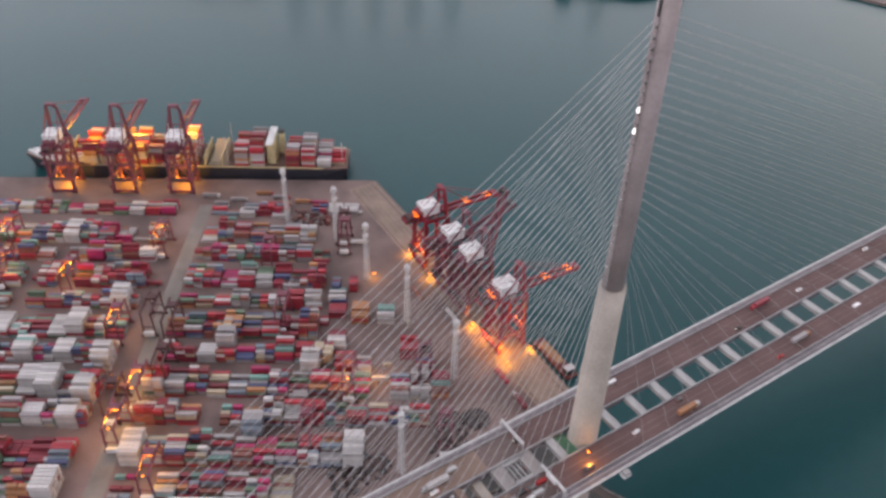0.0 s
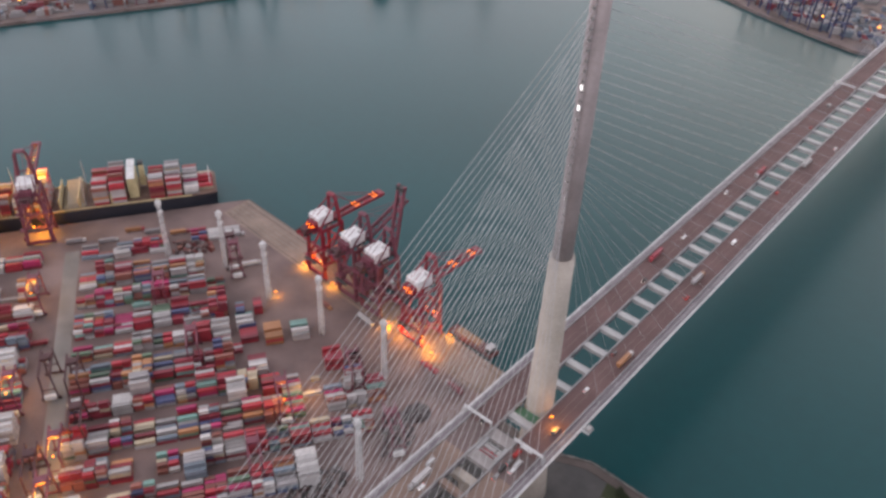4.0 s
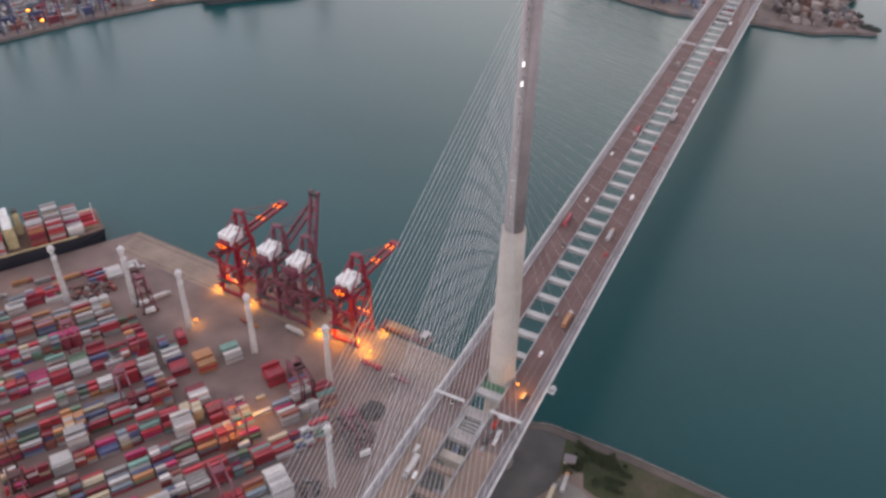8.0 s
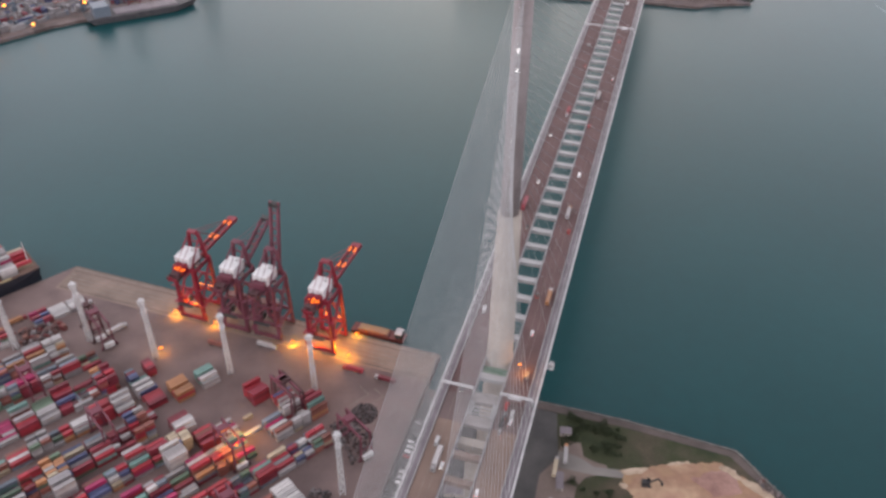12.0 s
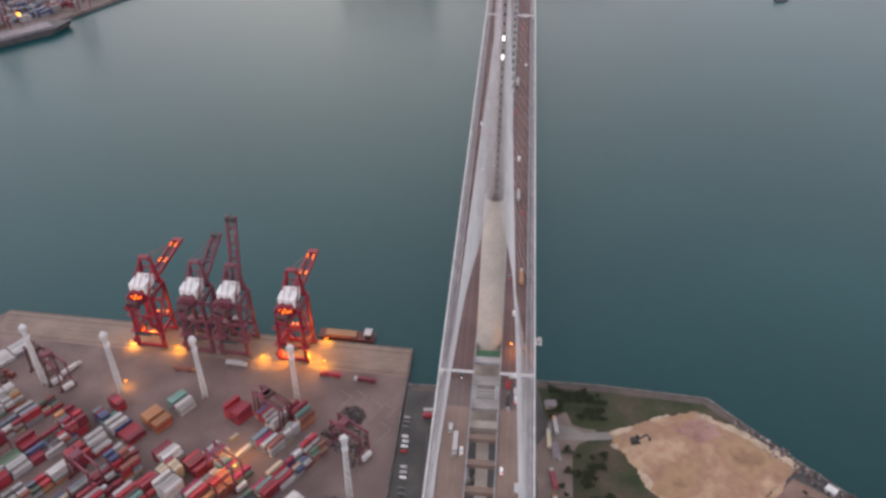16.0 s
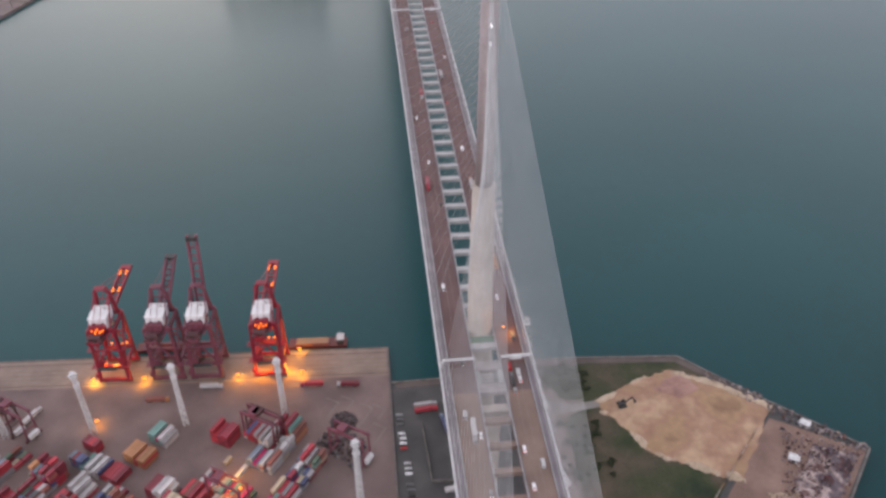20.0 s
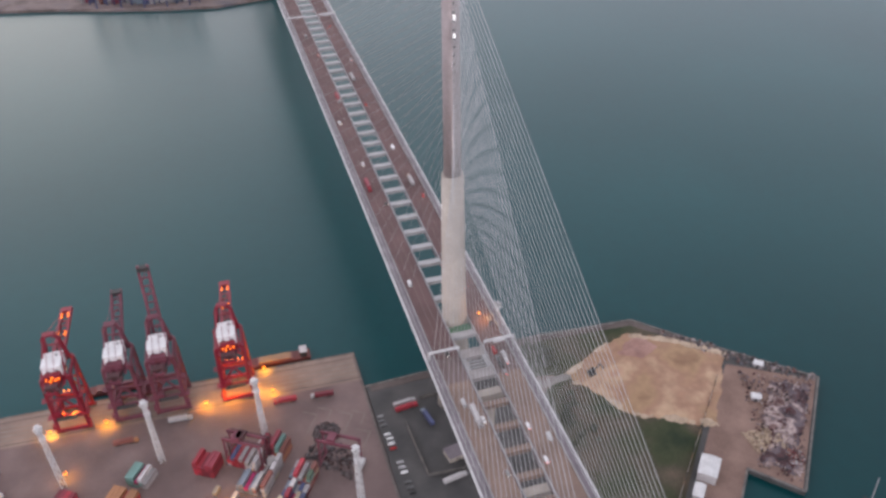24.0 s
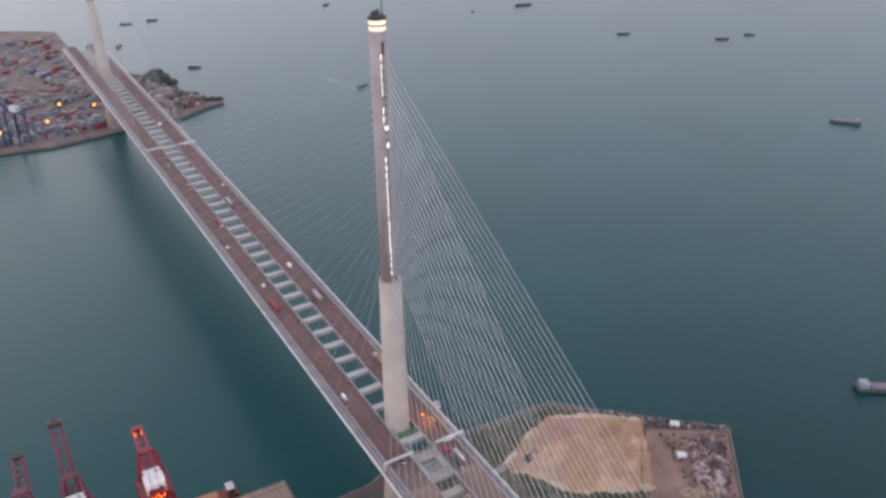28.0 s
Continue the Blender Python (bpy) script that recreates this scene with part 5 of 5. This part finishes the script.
# dark round stockpile and broken stores at the terminal's corner
litter("wire_stockpile", [(-86 + 9 * math.cos(i * 0.785), 1 + 9 * math.sin(i * 0.785)) for i in range(8)], 900, 0.8, DARK_JUNK, "dark round stockpile of scrap wire and tyres", "stockpile", 1.2)
litter("yard_stores", [(-104, -14), (-92, 2), (-72, -18), (-80, -40)], 300, 1.5, DARK_JUNK, "loose crates and spare parts in the yard corner", "stores", 0.2)
litter("spare_parts", [spot(-52, 48), spot(-22, 48), spot(-22, 68), spot(-52, 68)], 90, 3.0, RED_JUNK, "rusty red spare crane parts laid out in the yard", "spare parts", 0.5)
litter("dark_stores", [spot(0, 306), spot(34, 300), spot(40, 312), spot(8, 336)], 160, 2.6, DARK_JUNK, "dark loose stores and machinery under the bridge cables", "stores", 0.8)
shed = thing("terminal_shed", pose(-109, -168, G, 0, 0, 56), "long white-roofed terminal shed", "shed")
part("wall_body", Shape().box((0, 0, 5), (44, 22, 10)), BOX_MATS["pale_grey"], shed)
part("roof", Shape().add([(-22.4, -11.4, 10), (22.4, -11.4, 10), (22.4, 0, 12), (-22.4, 0, 12), (-22.4, 11.4, 10), (22.4, 11.4, 10)], [(0, 1, 2, 3), (3, 2, 5, 4), (1, 5, 2), (0, 3, 4), (0, 4, 5, 1)]), WHITE, shed, "white ribbed roof")

# ---------------------------------------------------------------- far shores and boats
far_rng = random.Random(21)


def far_boxes(name, outline, count, label, turn, lo=3, hi=11):
    s = Shape()
    x0, x1 = min(p[0] for p in outline), max(p[0] for p in outline)
    y0, y1 = min(p[1] for p in outline), max(p[1] for p in outline)
    n = 0
    while n < count:
        x, y = far_rng.uniform(x0, x1), far_rng.uniform(y0, y1)
        if inside(outline, x, y):
            n += 1
            h = far_rng.uniform(lo, hi) * 0.8
            s.box((x, y, G + h / 2 - 0.1), (12.2 * far_rng.choice((0.5, 0.5, 1, 1, 1.5)), far_rng.choice((2.5, 2.5, 5)), h), turn + far_rng.choice((0, 0, 90)))
    tagged(part(name, s, FAR_BOXES), label, "container stack", kind="stuff")


coast = [(-1000, -60), (-905, 85), (-784, 320), (-738, 418), (-683, 509), (-588, 612), (-506, 746), (-470, 830), (-345, 862), (-268, 836), (-203, 806), (-132, 780), (-71, 762), (-20, 768), (30, 775), (97, 772), (125, 790), (168, 805), (150, 850), (130, 900), (150, 985), (95, 1040), (60, 1250), (70, 1420), (-260, 1700), (-900, 1700), (-1700, 700), (-1600, -60)]
slab_thing("ground_far_shore", coast, -6, G, HAZE_LAND, "far shore crowded with port works", "ground")
far_boxes("far_containers", [(-130, 800), (-20, 790), (20, 800), (-30, 890), (-200, 890), (-240, 850)], 520, "distant mixed containers on the far shore", 20)
far_boxes("far_containers", [(-900, 120), (-785, 345), (-690, 540), (-600, 640), (-520, 780), (-700, 800), (-1000, 400)], 1500, "distant mixed containers on the other terminal", 60)
far_boxes("far_containers", [(-260, 880), (60, 880), (70, 1100), (40, 1380), (-300, 1400)], 620, "distant low port buildings and stores", 35, 3, 9)
litter("far_works", [(60, 792), (160, 810), (140, 860), (125, 900), (145, 980), (90, 1000), (40, 860)], 300, 8, JUNK, "distant heaps and works on the spit", "works", 3.0)
for x, y, r, h in ((120, 960, 14, 34), (130, 935, 12, 22), (140, 860, 12, 10), (155, 822, 9, 8), (100, 985, 14, 14), (165, 815, 7, 7), (112, 900, 12, 9), (90, 1010, 16, 12), (60, 930, 14, 8)):
    litter("far_trees", [(x + r * math.cos(i), y + r * math.sin(i)) for i in range(6)], 150, h * 0.32, FAR_LEAF, "dark wooded knoll on the far spit", "woods", h * 0.5)


def far_crane(x, y, turn, mat):
    c = thing("far_quay_crane", pose(x, y, G, 0, 0, turn), "distant quay crane on the far shore", "container crane", "far quay cranes")
    for lx in (-8, 8):
        for ly in (-10, 10):
            part("leg", Shape().beam((lx, ly, 0), (lx * 0.85, ly, 46), 1.6), mat, c)
        part("side_beam", Shape().beam((lx * 0.95, -10, 15), (lx * 0.95, 10, 15), 1.6), mat, c)
    part("trolley_girder", Shape().beam((0, -24, 46), (0, 12, 46), 5, 2.4), mat, c)
    part("boom", Shape().beam((0, 12, 46), (0, 34, 60), 4, 1.8), mat, c)
    part("apex_frame", Shape().beam((-5, 9, 46), (0, 8, 64), 1.4).beam((5, 9, 46), (0, 8, 64), 1.4).beam((0, 8, 64), (0, -20, 47), 1.0), mat, c)
    part("machinery_house", Shape().box((0, -5, 51), (8, 13, 7)), WHITE, c)


for i in range(5):
    far_crane(-740 - 28 * i + 2 * i, 455 - 46 * i - 20, 62, (BLUE, RED_OLD)[i % 2])
for x, y in ((-100, 792), (-128, 798), (-156, 806), (-184, 816), (-214, 828)):
    far_crane(x, y, 28, BLUE)
for x, y in ((-560, 690), (-625, 600)):
    far_crane(x, y, 50, RED_OLD)


# hull grey lifted so the haze over distant boats is in the colour
GREY_HULL = material("hazed_grey_hull", [(0.055, 0.055, 0.062), (0.085, 0.078, 0.08)], 0.7, 0, 0.2, 1.5, 0.05)


def boat(x, y, turn, length, label, mat=GREY_HULL, house=0.3):
    b = thing("boat", pose(x, y, 0, 0, 0, turn), label, "boat", "boats on the water")
    L, W = length / 2, length * 0.11
    s = Shape()
    for z, k in ((-0.5, 0.9), (length * 0.05 + 0.8, 1.0)):
        s.v += [(-L * k, -W * k, z), (L * 0.6 * k, -W * k, z), (L * k, 0, z + 0.3), (L * 0.6 * k, W * k, z), (-L * k, W * k, z)]
    s.f += [(i, (i + 1) % 5, 5 + (i + 1) % 5, 5 + i) for i in range(5)] + [(4, 3, 2, 1, 0), (5, 6, 7, 8, 9)]
    part("hull", s, mat, b)
    top = length * 0.05 + 0.8
    part("deckhouse", Shape().box((-L * 0.72, 0, top + length * 0.045), (length * 0.14, W * 1.5, length * 0.09)), BOX_MATS["blue_grey"], b)
    part("hold_cover", Shape().box((L * 0.05, 0, top + 0.6), (length * 0.55, W * 1.3, 1.2)), STEEL_DARK, b)
    part("mast", Shape().tube((-L * 0.6, 0, top), (-L * 0.6, 0, top + length * 0.16), 0.25, 0.12, 6), DARK, b)
    return b


for x, y, turn, L, words in ((870, 732, -35, 26, "dark small coaster lying at anchor"), (980, 605, 150, 28, "grey lighter lying at anchor"), (1039, 593, -35, 22, "small lit workboat at anchor"),
                             (813, 266, 128, 42, "dark lighter with a low hull at anchor"), (352, -96, -38, 46, "long grey-brown barge at anchor"), (372, 760, 20, 24, "small ferry under way with a pale wake"),
                             (199, 1017, -30, 24, "dark coaster off the far spit"), (864, 1015, -20, 40, "distant dark coaster on the strait"), (199, 1412, -20, 26, "distant dark coaster on the strait"), (225, 1358, -20, 26, "distant dark coaster on the strait"),
                             (139, 1242, 60, 26, "distant dark coaster on the strait"), (547, 1267, 30, 22, "distant dark coaster on the strait"), (752, 1033, 50, 18, "distant small boat on the strait"), (1020, 1060, 0, 24, "distant small boat on the strait")):
    boat(x, y, turn, L, words)
part("wake", Shape().add([(372, 822, 0.03), (359, 880, 0.03), (333, 934, 0.03), (353, 876, 0.03)], [(0, 1, 2, 3)]), WAKE, fixed=True)
tagged(bpy.data.objects["wake"], "pale foam wake behind a ferry", "wake", kind="structure")
boat(-600, 585, 45, 150, "large dark container ship moored at the far terminal")
fc = thing("crane_barge", pose(183, -156, 0, 0, 0, 30), "small red crane barge moored by the scrap yard", "barge")
part("hull", Shape().box((0, 0, 0.8), (26, 10, 2.6)), DARK, fc)
part("crane_house", Shape().box((3, 0, 3.6), (4.5, 4, 3.2), taper=0.85), BOX_MATS["dark_red"], fc)
part("jib", Shape().beam((4, 0, 5), (17, 2, 17), 0.4), BOX_MATS["grey"], fc)
part("deckhouse", Shape().box((-9, 0, 3.4), (5, 7, 3)), BOX_MATS["pale_grey"], fc)

# ---------------------------------------------------------------- working lights of the port
def work_lamp(x, y, z, watts):
    t = thing("work_lamp", pose(x, y, z), "lit amber sodium work lamp", "lamp", "work lamps of the port")
    part("lamp_head", Shape().box((0, 0, 0.35), (0.9, 0.9, 0.4)), DARK, t)
    part("lamp_glass", Shape().box((0, 0, 0.05), (1.7, 1.7, 0.3)), AMBER, t)
    part("lamp_pole", Shape().tube((0, 0, G - z), (0, 0, 0.2), 0.16, 0.1, 6), DARK, t)
    if watts:
        lamp("work_light", x, y, z - 0.6, watts * 1.5, (1.0, 0.43, 0.012))


for x, y, z, w in ((-251, 56, 8.5, 5200), (-217, 53, 8.5, 5200), (-155, 48, 8.5, 6500), (-112, 45, 8.5, 4200), (-114, 68, 8, 4800), (-241, 18, 9, 2200)):
    work_lamp(x, y, z, w)
# floodlights hung under the yard cranes
for x, y, w in ((-150, -62, 11000), (-215, -178, 17000), (-189, -198, 20000), (-281, -171, 12000), (-349, -187, 14000), (-360, -115, 11000), (-428, -213, 12000), (-384, -226, 9000), (-145, -191, 13000)):
    lamp("crane_flood", x, y, G + 18.5, w * 0.85, (1.0, 0.40, 0.015), 1.0, fixed=True)
for x, y, z in ((-770, 360, 30), (-720, 460, 26), (-660, 545, 30), (-600, 606, 24), (-560, 670, 30), (-500, 770, 26), (-120, 795, 24), (-210, 825, 24), (-60, 830, 16), (20, 790, 14), *((-905 + 24 * i + 14 * math.sin(i * 2.1), 150 + 40 * i + 30 * math.cos(i * 1.7), 16 + 10 * (i % 3)) for i in range(13)), (-30, 905, 14), (-150, 930, 18), (10, 880, 12)):
    t = thing("far_quay_lamp", pose(x, y, z), "distant lit amber floodlight of the far terminal", "lamp", "lamps of the far terminal")
    part("lamp_glass", Shape().box((0, 0, 0), (2.5, 2.5, 1.8)), FAR_AMBER, t)
    part("lamp_pole", Shape().tube((0, 0, G - z), (0, 0, -1.0), 0.5, 0.3, 6), DARK, t)
lamp("crane_light", -139, 48, 10, 15000, (1.0, 0.36, 0.015), 2)
lamp("crane_light", -121, 49, 10, 15000, (1.0, 0.36, 0.015), 2)
lamp("crane_light", -131, 58, 26, 9000, (1.0, 0.3, 0.015), 2)
lamp("lane_light", -149.5, -41, G + 9, 4500, (1.0, 0.40, 0.015), 1.0, fixed=True)
lamp("crane_light", -234, 58, 20, 13000, (1.0, 0.34, 0.015), 2)
for a in (-252, -200, -152):
    p = spot(a, 10)
    lamp("crane_light", p[0], p[1], 12, 24000, (1.0, 0.42, 0.02), 2)
    for q in (spot(a - 6, 8), spot(a + 7, 10)):
        work_lamp(q[0], q[1], 11, 0)
for a, b, z in ((-238, -26, 41), (-197, -24, 41), (-151, -27, 43)):
    p = spot(a, b)
    lamp("cargo_light", p[0], p[1], z, 42000, (1.0, 0.5, 0.03), 1.5)
lamp("tower_light", 16.5, -10.0, 82.6, 3600, (1.0, 0.36, 0.03), 0.8, fixed=True)
tl = thing("tower_foot_lamp", pose(12.6, -8.5, deck_z(-8)), "lit amber lamp on a short post at the tower foot", "lamp", fixed=True)
part("post", Shape().tube((0, 0, -0.3), (0, 0, 5.0), 0.15, 0.1, 6), DARK, tl)
part("lamp_glass", Shape().box((0.4, 0, 5.1), (1.4, 0.7, 0.3)), AMBER, tl)
pf = thing("inspection_platform", pose(29.2, 3, deck_z(3) - 3.0), "white steel inspection platform hung on the deck edge", "platform", fixed=True)
part("platform_floor", Shape().box((0, 0, 0), (4.0, 5.0, 0.4)), WHITE, pf)
part("platform_cage", Shape().box((0.4, 0, 1.4), (2.6, 3.4, 2.6)), STEEL, pf)
part("hanger", Shape().beam((-1.8, 0, 0.2), (-3.0, 0, 2.6), 0.5), STEEL, pf)
